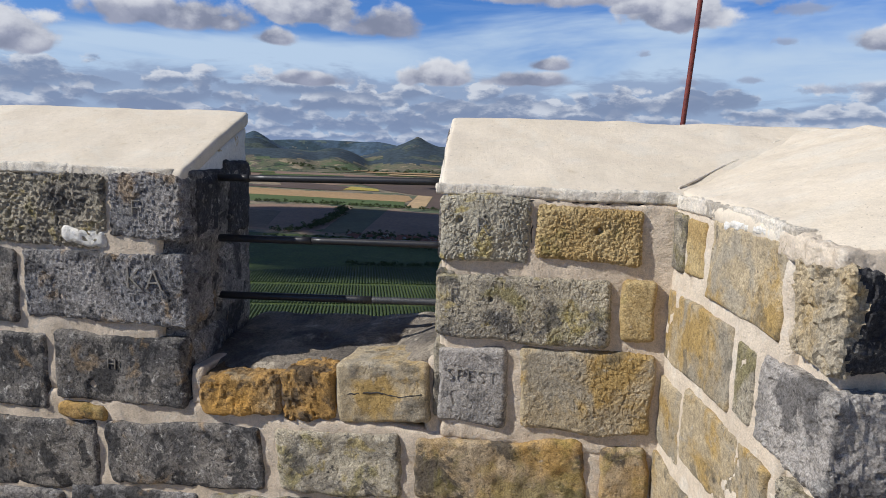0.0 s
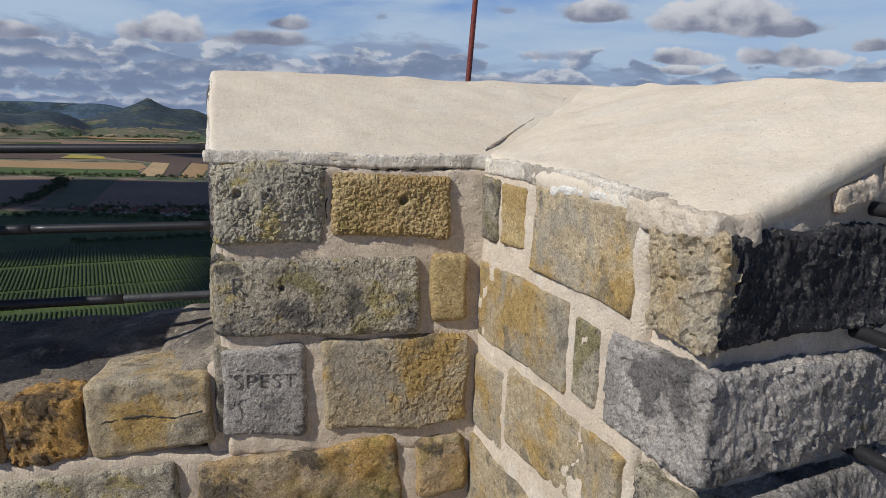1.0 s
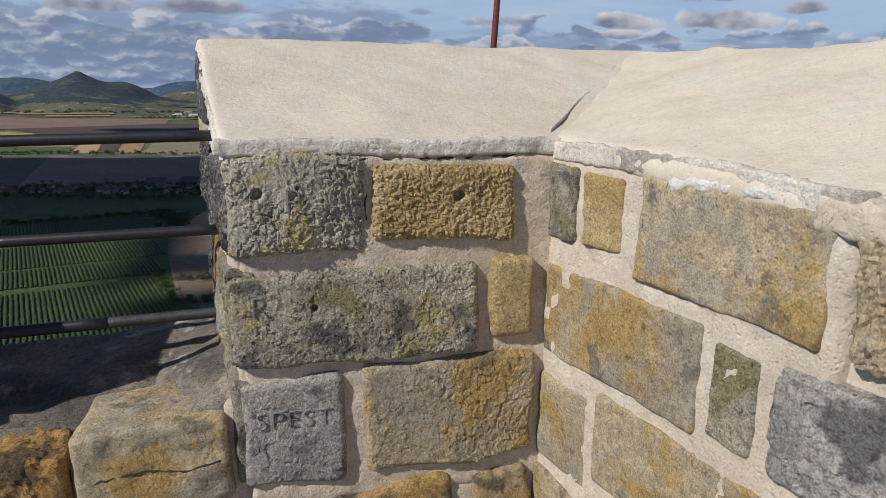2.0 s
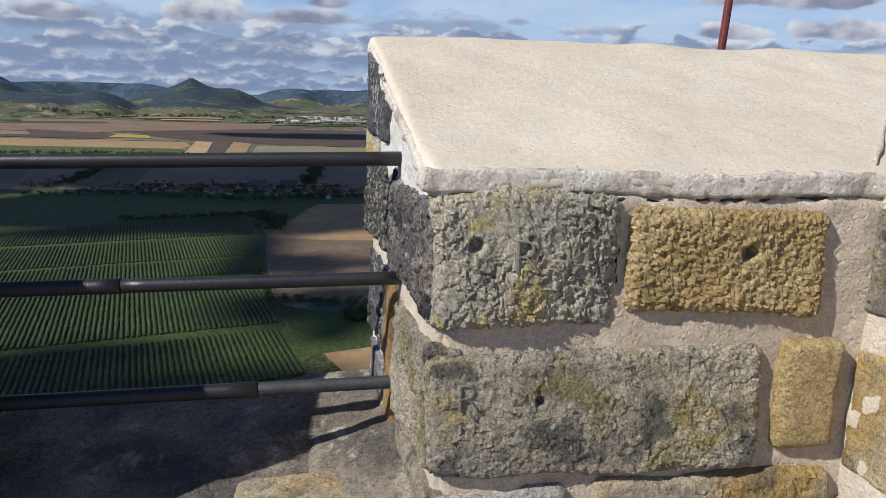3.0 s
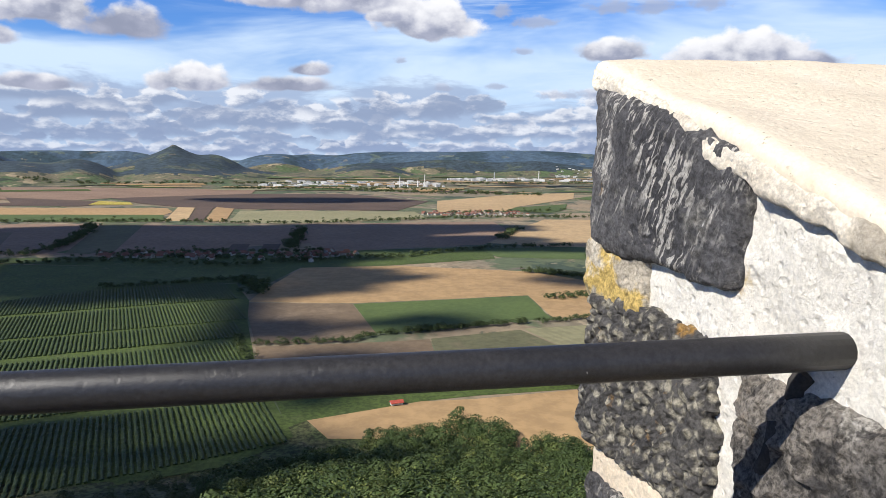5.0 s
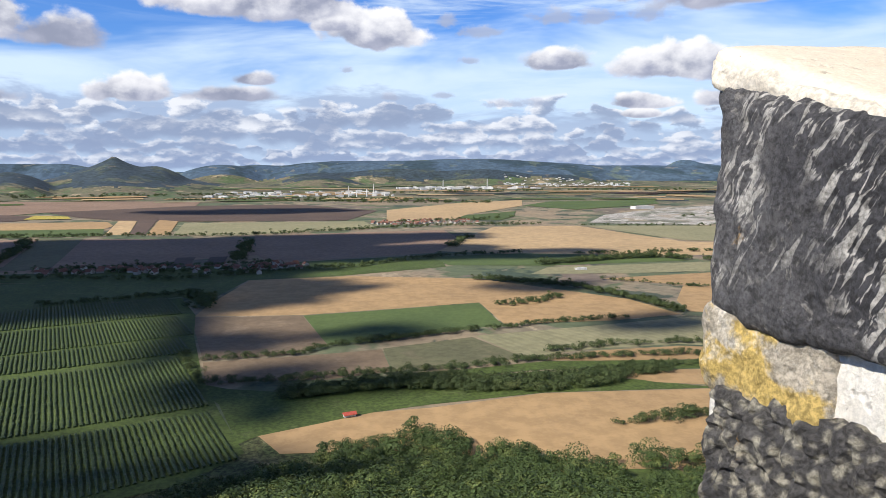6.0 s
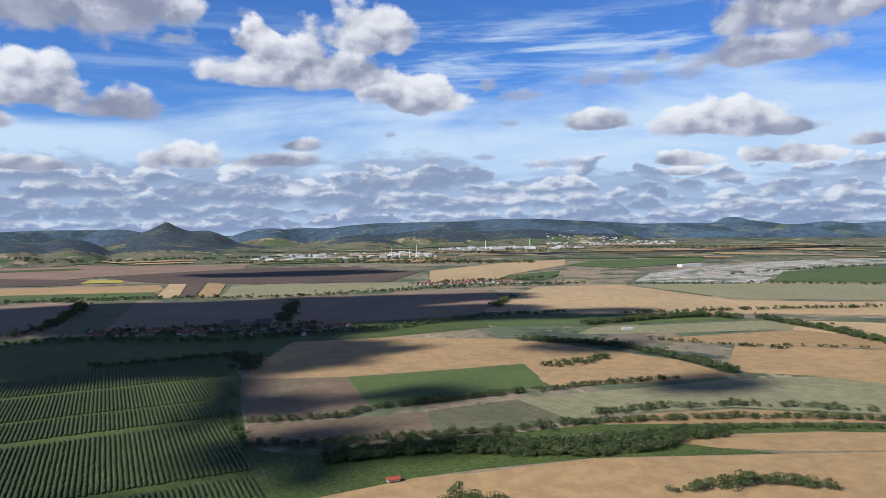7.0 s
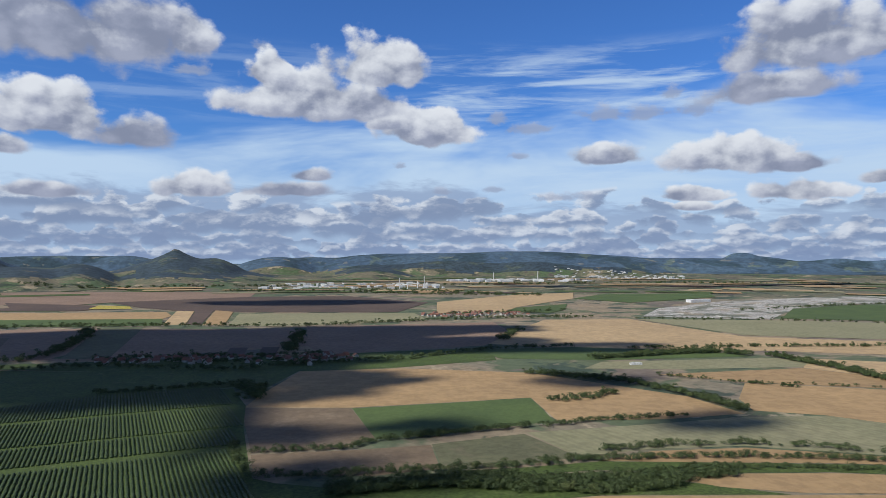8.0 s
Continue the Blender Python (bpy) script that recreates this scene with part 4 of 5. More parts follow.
# s0, s1, z0, z1, depth, material, surface, relief
EAST = [
    (0.035, 0.150, 1.543, 1.713, 0.14, "grey", "fbm", 0.006),
    (0.178, 0.312, 1.552, 1.708, 0.14, "yellow", "fbm", 0.005),
    (0.365, 0.785, 1.516, 1.722, 0.16, "buff", "fbm", 0.005),
    (0.040, 0.560, 1.262, 1.478, 0.16, "buff", "fbm", 0.003),
    (0.580, 0.682, 1.280, 1.466, 0.14, "grey", "fbm", 0.003),
    (0.010, 0.245, 0.975, 1.202, 0.16, "buff", "fbm", 0.003),
    (0.280, 0.790, 1.030, 1.235, 0.16, "buff", "fbm", 0.004),
    (0.020, 0.420, 0.730, 0.945, 0.16, "buff", "fbm", 0.004),
    (0.020, 0.520, 0.450, 0.700, 0.16, "buff", "fbm", 0.004),
    (0.560, 1.050, 0.460, 0.720, 0.16, "grey", "fbm", 0.004),
    (1.10, 1.60, 0.60, 0.86, 0.16, "grey", "fbm", 0.004),
]
for n, (s0, s1, z0, z1, depth, mat, kind, relief) in enumerate(EAST):
    child(block("stone", (depth, s1 - s0, z1 - z0), east((s0 + s1) / 2, depth / 2 - 0.004, (z0 + z1) / 2), mat, turn=TURN_EAST, step=0.006, edge=0.010, relief=1.4 * relief, grain=30, kind=kind, warp=0.020, seed=211 + 13 * n), wall_east)
# stones of its end, which wrap round the corner: s0, s1, depth, z0, z1, face, crust, crust from, surface, relief
ENDS = [
    (0.815, 0.992, 0.47, 1.512, 1.698, "buff", "crust", 0.04, "peck", 0.007),
    (0.715, 1.010, 0.54, 1.280, 1.472, "ashlar", "ashlar", 0.05, "peck", 0.005),
    (0.830, 1.028, 0.54, 1.055, 1.250, "grey", "ashlar", 0.06, "peck", 0.005),
    (0.560, 1.045, 0.54, 0.790, 1.020, "buff", "dark", 0.03, "fbm", 0.008),
]
for n, (s0, s1, deep, z0, z1, face, crust, start, kind, relief) in enumerate(ENDS):
    ob = block("stone", (deep, s1 - s0, z1 - z0), east((s0 + s1) / 2, deep / 2 - 0.006, (z0 + z1) / 2), face, turn=TURN_EAST, step=0.006, edge=0.014, relief=relief,
               grain=62, kind=kind, warp=0.024, seed=241 + 5 * n, face_skew=0.12)
    me = ob.data
    me.materials.append(M[crust])
    mids = np.array([f.center for f in me.polygons])
    c, d = math.cos(radians(TURN_EAST)), math.sin(radians(TURN_EAST))
    deepness = mids[:, 0] * c + mids[:, 1] * d + deep / 2
    ragged = start + 0.09 * (fbm(mids * 22.0, 4, 77 + n) - 0.5)
    me.polygons.foreach_set("material_index", (deepness > ragged).astype(np.int32))
    child(ob, wall_east)
for n, (s, d, z, size) in enumerate(((0.908, 0.33, 1.765, (0.12, 0.08, 0.05)), (0.893, 0.46, 1.815, (0.12, 0.08, 0.06)), (0.90, 0.53, 1.66, (0.10, 0.09, 0.13)))):
    child(block("stone", size, east(s, d, z), "mortar", turn=TURN_EAST + 7, step=0.006, edge=0.012, relief=0.005, grain=62, kind="peck", warp=0.025, seed=271 + n, tilt=14), wall_east)
# coping
deep = 0.66
child(block("coping", (deep, 1.62, 0.055), east(0.17, deep / 2 + 0.002, 1.768 + 0.36 * deep / 2 - 0.0275), "coping", turn=TURN_EAST, step=0.007, edge=0.024, relief=0.004, grain=20, warp=0.020, seed=251, shear=(0.36, 0.02), face_skew=0.12, droop=(0.33, 0.48, 0.045)), wall_east)
child(block("coping_bed", (deep - 0.05, 1.05, 0.16), east(0.438, deep / 2 + 0.022, 1.768 + 0.36 * deep / 2 - 0.105), "lime", turn=TURN_EAST, step=0.007, edge=0.02, relief=0.010, grain=30, warp=0.022, seed=253, shear=(0.36, 0.02), face_skew=0.12, droop=(0.062, 0.48, 0.045)), wall_east)
child(block("coping_lip", (0.10, 0.80, 0.045), east(0.41, 0.051, 1.744), "lip", turn=TURN_EAST, step=0.006, edge=0.006, relief=0.007, grain=60, warp=0.012, seed=254, droop=(0.11, 0.48, 0.045)), wall_east)
child(block("mortar_daub", (0.04, 0.27, 0.018), east(0.58, 0.014, 1.724), "white", turn=TURN_EAST, step=0.005, edge=0.006, relief=0.012, grain=60, warp=0.02, seed=255), wall_east)
child(block("mortar_daub", (0.10, 0.24, 0.05), east(0.865, 0.046, 1.712), "lime", turn=TURN_EAST, step=0.005, edge=0.010, relief=0.012, grain=46, warp=0.022, seed=258), wall_east)
child(block("end_core", (0.56, 0.30, 0.86), east(0.815, 0.31, 1.25), "lime", turn=TURN_EAST, step=0.010, edge=0.02, relief=0.012, grain=26, warp=0.02, seed=257, face_skew=0.12), wall_east)
# weathered joint where the two copings meet
joint_line = [(1.0 + 0.447 * k / 20, 2.497 + 0.533 * k / 20) for k in range(21)]
joint = part("mortar_joint", tube([(x + 0.003 * math.sin(7 * k), y, max(1.775 + SLOPE * (y - 2.454), 1.768 + 0.36 * float((np.array((x, y)) - ORIGIN) @ INWARD)) - 0.002) for k, (x, y) in enumerate(joint_line)], 0.0042, 8, 0.35), M["lip"])
child(joint, wall_north)
for z in (1.735, 1.503, 1.280):
    bar = empty("guard_bar", east(0.92, 0.42, z))
    tagged(bar, "black painted iron bar set across the embrasure", "railing bar", "bars of the embrasure")
    rod = part("rod", tube(between(east(0.84, 0.40, z), east(1.85, 0.40, z - 0.005), 10), 0.0135, 18, 0.004), M["iron"])
    rod.parent = bar
    rod.matrix_parent_inverse = Matrix.Translation(bar.location).inverted()

# red rod outside the wall
rod = part("rod", tube(between((1.044, 3.24, 1.2), (1.160, 3.25, 3.3), 20), 0.0105, 12, 0.02), M["red"])
post = empty("lightning_rod", (1.083, 3.24, 1.2))
rod.parent = post
rod.matrix_parent_inverse = Matrix.Translation(post.location).inverted()
tagged(post, "thin red painted metal rod standing behind the parapet", "lightning rod")
child(block("bracket", (0.05, 0.14, 0.05), (1.085, 3.18, 1.5), "iron", step=0.02, edge=0.004, relief=0.0, warp=0.0), post)

# tower: platform and the remaining parapets, closed all round
floor = block("floor", (6.4, 6.6, 0.30), (-1.2, -0.15, 0.11), "floor", step=0.25, edge=0.02, relief=0.004, grain=2, warp=0.01, seed=301)
tagged(floor, "worn stone flag floor of the tower platform", "floor", kind="structure")
for name, size, at in (("wall_west", (0.6, 6.0, 1.35), (-4.2, -0.2, 0.93)), ("wall_south", (6.6, 0.6, 1.35), (-1.2, -3.5, 0.93)), ("wall_southeast", (0.6, 3.6, 0.9), (1.78, -1.75, 0.71))):
    tagged(block(name, size, at, "mortar", step=0.08, edge=0.05, relief=0.02, grain=5, warp=0.04, seed=303), "mortared stone parapet wall of the tower", "wall", kind="structure")
tagged(block("tower_shaft", (6.9, 7.2, 22.0), (-1.1, -0.2, -11.1), "mortar", step=0.4, edge=0.1, relief=0.05, grain=2, warp=0.08, seed=305), "tall weathered stone shaft of the tower", "tower", kind="structure")

# ---------------------------------------------------------------- land
EYE = np.array((-0.2, 2.6, 1.92))
PLAIN = -130.0
STRAIGHT, REACH = 1500.0, 3250.0


def settle(p):
    """True places, in metres from the tower's eye, drawn in beyond 1.5 km along the line of sight so that the far land stays within reach."""
    p = np.atleast_2d(np.asarray(p, float))
    far = np.hypot(p[:, 0], p[:, 1])
    near = np.where(far < STRAIGHT, far, STRAIGHT + REACH * (1 - np.exp(-(far - STRAIGHT) / REACH)))
    return p * (near / np.maximum(far, 1e-6))[:, None] + EYE


# hills: azimuth, distance, top (degrees above the eye), half width (degrees), half depth, sharpness
HILLS = [
    (-13.6, 5600, 0.95, 4.0, 1300, 0.80), (-10.8, 5700, 0.14, 1.9, 900, 1.7), (-13.0, 5700, -0.55, 5.0, 1300, 1.6),
    (-20.2, 4700, -0.22, 2.1, 700, 1.5), (-25.0, 4900, -0.45, 4.5, 900, 2.0), (-26.6, 7500, 0.86, 2.0, 1100, 1.1), (-29.5, 7800, 0.45, 4.5, 1400, 1.8),
    (-21.0, 12000, 0.30, 6.0, 1500, 2.4), (-17.0, 11000, 0.28, 2.2, 1500, 2.0), (-36.0, 9000, 0.50, 8.0, 1500, 2.0), (-48.0, 9000, 0.45, 9.0, 1500, 2.0),
    (-6.0, 8500, 0.27, 2.6, 1300, 2.0), (-3.2, 9500, 0.26, 2.8, 1300, 2.0), (1.8, 9000, 0.44, 4.0, 1700, 2.2), (8.0, 9200, 0.60, 7.0, 2000, 2.6),
    (14.5, 9500, 0.73, 5.5, 2200, 2.4), (20.0, 9800, 0.45, 4.5, 2200, 2.2), (26.0, 12000, 0.22, 9.0, 2500, 2.6), (1.5, 6200, -0.55, 2.4, 900, 1.8),
    (30.6, 14000, 0.62, 1.15, 1500, 2.6), (31.8, 14000, 0.34, 2.8, 1500, 1.6), (37.0, 15000, 0.17, 1.6, 1500, 2.0), (40.3, 15000, 0.08, 1.2, 1500, 2.0), (36.0, 16000, 0.02, 14.0, 2500, 3.0), (52.0, 14000, 0.25, 10.0, 2500, 2.0),
]


def rise(az, far):
    """Height of the hills over the plain."""
    z = np.zeros_like(far)
    for a, r, top, w, d, sharp in HILLS:
        u = np.sqrt(((az - a) / (1.6 * w)) ** 2 + ((far - r) / (1.7 * d)) ** 2)
        tall = far * math.tan(radians(top)) - PLAIN
        z = z + (np.maximum(tall, 0) * np.clip(1 - u**sharp, 0, 1) ** 1.15 / 100) ** 6
    return 100 * z ** (1 / 6)


def slope_z(far, az):
    t = np.clip((far - 14) / (292 - 14), 0, 1)
    return -22 + (PLAIN + 22) * (1 - (1 - t) ** 1.2)


def height(x, y):
    x, y = np.asarray(x, float), np.asarray(y, float)
    far, az = np.hypot(x, y), np.degrees(np.arctan2(x, y))
    p = np.stack([x, y, 0 * x], -1).reshape(-1, 3)
    rough = (fbm(p / 40.0, 3, 5) - 0.5).reshape(x.shape) * np.clip((310 - far) / 60, 0, 1) * np.clip((far - 12) / 20, 0, 1) * 9
    wave = (fbm(np.stack([az.ravel() * 0.8, far.ravel() / 900.0, 0 * far.ravel()], -1), 4, 9) - 0.5).reshape(x.shape)
    hills = rise(az, far)
    return np.where(far < 310, slope_z(far, az), PLAIN) + rough + hills * (1 + 0.28 * wave * np.clip(hills / 60, 0, 1) * np.clip((170 - hills) / 120, 0.15, 1))


def build_ground():
    front = np.arange(-56, 62.01, 0.3)
    rest = np.arange(64, 302, 3.0)
    az = np.radians(np.concatenate([front, rest]))
    far = np.concatenate([[0.02, 2.0], np.geomspace(8, 1500, 90), np.geomspace(1560, 26000, 120)])
    a, r = np.meshgrid(az, far, indexing="ij")
    x, y = r * np.sin(a), r * np.cos(a)
    z = height(x, y)
    p = settle(np.stack([x, y, z], -1).reshape(-1, 3))
    na, nr = len(az), len(far)
    i = np.arange(na * nr).reshape(na, nr)
    j = np.roll(i, -1, axis=0)
    faces = np.stack([i[:, :-1], i[:, 1:], j[:, 1:], j[:, :-1]], -1).reshape(-1, 4)
    me = from_arrays("ground", p, faces, True)
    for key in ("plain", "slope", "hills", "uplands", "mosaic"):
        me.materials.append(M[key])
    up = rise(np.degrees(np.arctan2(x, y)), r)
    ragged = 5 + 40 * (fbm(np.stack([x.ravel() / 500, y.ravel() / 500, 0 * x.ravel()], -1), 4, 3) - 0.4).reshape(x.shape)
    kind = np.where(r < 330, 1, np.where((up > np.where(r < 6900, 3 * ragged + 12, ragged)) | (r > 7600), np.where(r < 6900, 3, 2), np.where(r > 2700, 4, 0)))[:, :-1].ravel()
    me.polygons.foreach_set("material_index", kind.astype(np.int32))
    ob = mesh_part("ground", me, None)
    return tagged(ob, "wide farmland plain with wooded hills on the horizon", "ground", kind="structure")


ground = build_ground()


def field(name, mat, corners, label, lift=0.5):
    """A piece of farmland, given by its corners on the plain."""
    bm = bmesh.new()
    bm.faces.new([bm.verts.new((x, y, 0)) for x, y in corners])
    pts = np.array(corners, float)
    reach = np.hypot(*pts.mean(0))
    cell = max(40.0, reach * 0.08)
    for axis in (0, 1):
        lo, hi = pts[:, axis].min(), pts[:, axis].max()
        for v in np.arange(lo + cell, hi, cell):
            no = (1, 0, 0) if axis == 0 else (0, 1, 0)
            bmesh.ops.bisect_plane(bm, geom=bm.verts[:] + bm.edges[:] + bm.faces[:], plane_co=(v, v, 0), plane_no=no)
    bmesh.ops.recalc_face_normals(bm, faces=bm.faces[:])
    flat = np.array([v.co for v in bm.verts])
    far = np.hypot(flat[:, 0], flat[:, 1])
    flat[:, 2] = np.maximum(height(flat[:, 0], flat[:, 1]), PLAIN) + lift * np.maximum(np.clip((far - 320) / 1400, 0.25, 1), far / 700 - 1)
    for v, q in zip(bm.verts, settle(flat)):
        v.co = q
    if sum(f.normal.z for f in bm.faces) < 0:
        bmesh.ops.reverse_faces(bm, faces=bm.faces[:])
    bm.normal_update()
    return part(name, bm, M[mat], ground, label)


STUBBLE, STRAWY, PLOUGHED, GREEN, SAGE = "harvested tan stubble field", "pale straw-coloured field", "dark brown ploughed field", "green crop field", "grey-green fallow field"
field("field", "stubble", [(-23, 338), (36, 360), (67, 361), (135, 372), (303, 353), (344, 346), (250, 265), (110, 255), (64, 304), (-12, 314)], STUBBLE)
field("field", "meadow", [(-75, 440), (-45, 417), (26, 389), (67, 366), (36, 360), (-23, 338), (-32, 330), (-47, 390)], "rough green meadow")
field("field", "meadow", [(-15, 400), (28, 404), (152, 415), (209, 381), (243, 361), (137, 373), (67, 366)], "overgrown green meadow", 0.55)
field("field", "stubble", [(192, 395), (221, 402), (292, 394), (373, 376), (346, 348), (251, 363), (211, 378)], STUBBLE, 0.6)
field("field", "meadow", [(60, 426), (100, 428), (160, 436), (303, 412), (390, 392), (373, 376), (292, 396), (221, 404), (150, 418), (28, 406)], "green strip beside the stream")
field("field", "stubble", [(160, 438), (204, 455), (272, 455), (339, 429), (398, 400), (390, 394), (303, 414), (196, 430)], STUBBLE, 0.6)
field("field", "sage", [(131, 515), (252, 532), (324, 545), (398, 539), (464, 467), (402, 408), (339, 432), (273, 460), (204, 460), (149, 448)], SAGE)
field("field", "olive", [(56, 491), (128, 512), (149, 448), (98, 431), (56, 432)], "olive-brown fallow field")
field("field", "soil", [(-67, 479), (-6, 482), (55, 489), (55, 433), (12, 423), (-60, 436)], "brown harrowed field", 0.6)
field("field", "soil", [(-95, 630), (-1, 619), (17, 511), (-6, 488), (-68, 486), (-84, 567)], "brownish stubble field", 0.55)
field("field", "crop", [(0, 618), (167, 644), (163, 549), (79, 522), (17, 510)], GREEN)
field("field", "stubble", [(-88, 689), (-60, 830), (58, 838), (200, 790), (245, 735), (319, 634), (332, 557), (258, 545), (165, 551), (168, 646), (0, 621), (-94, 633)], STUBBLE, 0.45)
field("field", "stubble", [(416, 697), (605, 610), (464, 467), (396, 542), (346, 567), (362, 617)], STUBBLE)
field("field", "stubble", [(348, 760), (542, 783), (633, 638), (613, 618), (418, 700)], STUBBLE, 0.55)
field("field", "straw", [(633, 640), (545, 785), (600, 860), (800, 760), (900, 640), (700, 560)], STRAWY, 0.45)
field("field", "sage", [(277, 811), (317, 862), (560, 870), (586, 830), (548, 792), (399, 792)], SAGE, 0.6)
field("field", "crop", [(187, 1000), (329, 1014), (511, 946), (538, 888), (323, 876), (193, 908)], GREEN, 0.55)
field("field", "straw", [(246, 1157), (418, 1487), (610, 1475), (667, 1118), (959, 966), (833, 840), (603, 937), (358, 985), (209, 1067)], STRAWY)
field("field", "umber", [(-740, 1246), (-630, 1381), (-487, 1393), (-96, 1328), (-57, 1075), (-169, 1024), (-335, 953), (-571, 960)], PLOUGHED)
field("field", "crop", [(-392, 975), (-345, 962), (-345, 1060), (-375, 1070)], "small green plot", 0.8)
field("field", "olive", [(-470, 1388), (-392, 1376), (-318, 968), (-378, 966)], "olive-brown tilled strip", 0.9)
field("field", "soil", [(-720, 1230), (-560, 1230), (-470, 975), (-560, 968)], "brownish stubble field", 0.9)
for dark_plot in ([(-172, 962), (-147, 962), (-152, 1060), (-178, 1060)], [(-128, 962), (-104, 962), (-107, 1060), (-132, 1060)]):
    field("field", "plough", dark_plot, "small dark garden plot", 1.4)
field("field", "umber", [(-89, 1381), (101, 1412), (294, 1436), (286, 1223), (200, 1046), (-40, 975), (-65, 1063)], PLOUGHED, 0.55)
field("field", "meadow", [(-541, 910), (-329, 937), (-40, 975), (201, 1025), (187, 894), (46, 842), (-60, 830), (-301, 856)], "meadows round the village")
field("field", "meadow", [(-401, 660), (-300, 640), (-235, 700), (-120, 735), (-95, 690), (-62, 830), (-301, 856), (-533, 896)], "shaded green pasture", 0.45)
field("field", "crop", [(-1031, 1600), (-796, 1600), (-540, 1600), (-414, 1600), (-374, 1432), (-651, 1432), (-848, 1434)], GREEN)
field("field", "stubble", [(-1120, 1889), (-820, 1799), (-460, 1809), (-414, 1677), (-414, 1600), (-540, 1600), (-796, 1600), (-1031, 1600)], STUBBLE, 0.55)
field("field", "straw", [(-376, 1455), (-441, 1840), (-396, 1826), (-331, 1445)], STRAWY, 0.6)
field("field", "plough", [(-329, 1445), (-393, 1825), (-353, 1850), (-300, 1440)], PLOUGHED, 0.6)
field("field", "stubble", [(-296, 1440), (-348, 1848), (-295, 1793), (-253, 1432)], STUBBLE, 0.6)
field("field", "sage", [(-245, 1430), (-271, 1732), (151, 1708), (163, 1504), (-139, 1390)], "pale green field")
field("field", "plough", [(-727, 2221), (-354, 2515), (-21, 2536), (232, 2129), (111, 1740), (-252, 1780), (-441, 1845), (-577, 1983)], PLOUGHED)
field("field", "umber", [(-1317, 2224), (-1704, 2878), (-1024, 2937), (-380, 2855), (-354, 2515), (-727, 2221), (-800, 2077)], "wide brown tilled field")
field("field", "plough", [(-1120, 1895), (-905, 1986), (-1026, 2223), (-725, 2075), (-626, 1999), (-691, 1863)], PLOUGHED, 0.6)
field("field", "ochrefield", [(-683, 1916), (-708, 2069), (-609, 2015), (-573, 1920)], "yellow flowering field", 0.9)
field("field", "crop", [(384, 1730), (445, 1865), (636, 2010), (555, 1780), (486, 1676)], GREEN, 0.7)
field("field", "crop", [(749, 2303), (949, 2572), (1419, 2624), (1281, 2330), (848, 2052)], GREEN)
field("field", "quarry", [(665, 1542), (827, 1805), (1204, 2118), (1861, 2359), (2057, 2076), (1387, 1875), (1064, 1606), (915, 1430)], "pale bare quarry ground")
field("field", "crop", [(960, 1460), (1186, 1752), (1477, 1871), (1749, 1765), (1284, 1310)], GREEN, 0.6)
field("field", "sage", [(625, 1480), (910, 1420), (1239, 1260), (993, 1001), (680, 1140)], "grey-green and straw field")
field("field", "straw", [(261, 2149), (615, 2573), (881, 2708), (749, 2303), (451, 1888), (384, 1730), (205, 1690)], STRAWY)


field("field", "meadow", [(126, 270), (158, 262), (150, 232), (122, 244)], "sunlit green clearing in the wood", 0.8)
# narrow far strips of farmland towards the hills
STRIPS = np.random.default_rng(12)
for k in range(170):
    az, far = STRIPS.uniform(-32, 44), STRIPS.uniform(2750, 5200)
    if 20 < az < 44 and far < 2950:
        continue
    wide, deep = STRIPS.uniform(0.8, 3.6), STRIPS.uniform(40, 150)
    ring = [(az - wide, far), (az - wide * 0.9, far + deep), (az + wide, far + deep * STRIPS.uniform(0.8, 1.2)), (az + wide * 1.05, far + STRIPS.uniform(-20, 20))]
    mat, label = [("straw", STRAWY), ("stubble", STUBBLE), ("straw", STRAWY), ("crop", GREEN), ("plough", PLOUGHED), ("sage", SAGE), ("stubble", STUBBLE), ("meadow", "dark green pasture")][int(STRIPS.integers(0, 8)) if az > -6 else int(STRIPS.choice((0, 3, 3, 4, 4, 5, 7, 7, 7, 6)))]
    if max(float(rise(np.array([q]), np.array([d]))[0]) for q, d in ring) < 6:
        field("field", mat, [(d * math.sin(radians(q)), d * math.cos(radians(q))) for q, d in ring], label, 0.35 + 0.004 * k)


# ---------------------------------------------------------------- trees and hedges
def crown_arrays(rng, tall, wide, leaves, size):
    """A crown of loose leaf clumps round a few lobes, from the ground up."""
    lobes = rng.normal(size=(5, 3)) * (0.20 * wide, 0.20 * wide, 0.15 * tall) + (0, 0, 0.50 * tall)
    reach = rng.uniform(0.24, 0.40, (5, 1)) * (wide, wide, 0.95 * tall)
    pick = rng.integers(0, 5, leaves)
    way = rng.normal(size=(leaves, 3))
    way /= np.linalg.norm(way, axis=1, keepdims=True)
    way[:, 2] = np.where(rng.random(leaves) < 0.75, np.abs(way[:, 2]), way[:, 2])
    centre = lobes[pick] + way * reach[pick] * rng.uniform(0.84, 1.06, (leaves, 1))
    centre[:, 2] = np.maximum(centre[:, 2], 0.12 * tall)
    a = np.cross(way, rng.normal(size=(leaves, 3)))
    a /= np.linalg.norm(a, axis=1, keepdims=True)
    b = np.cross(way + 0.3 * rng.normal(size=(leaves, 3)), a)
    b /= np.linalg.norm(b, axis=1, keepdims=True)
    s = size * rng.uniform(0.6, 1.3, (leaves, 1))
    tri = np.stack([centre + a * s, centre - 0.5 * a * s + 0.87 * b * s, centre - 0.5 * a * s - 0.87 * b * s], 1)
    return tri.reshape(-1, 3)


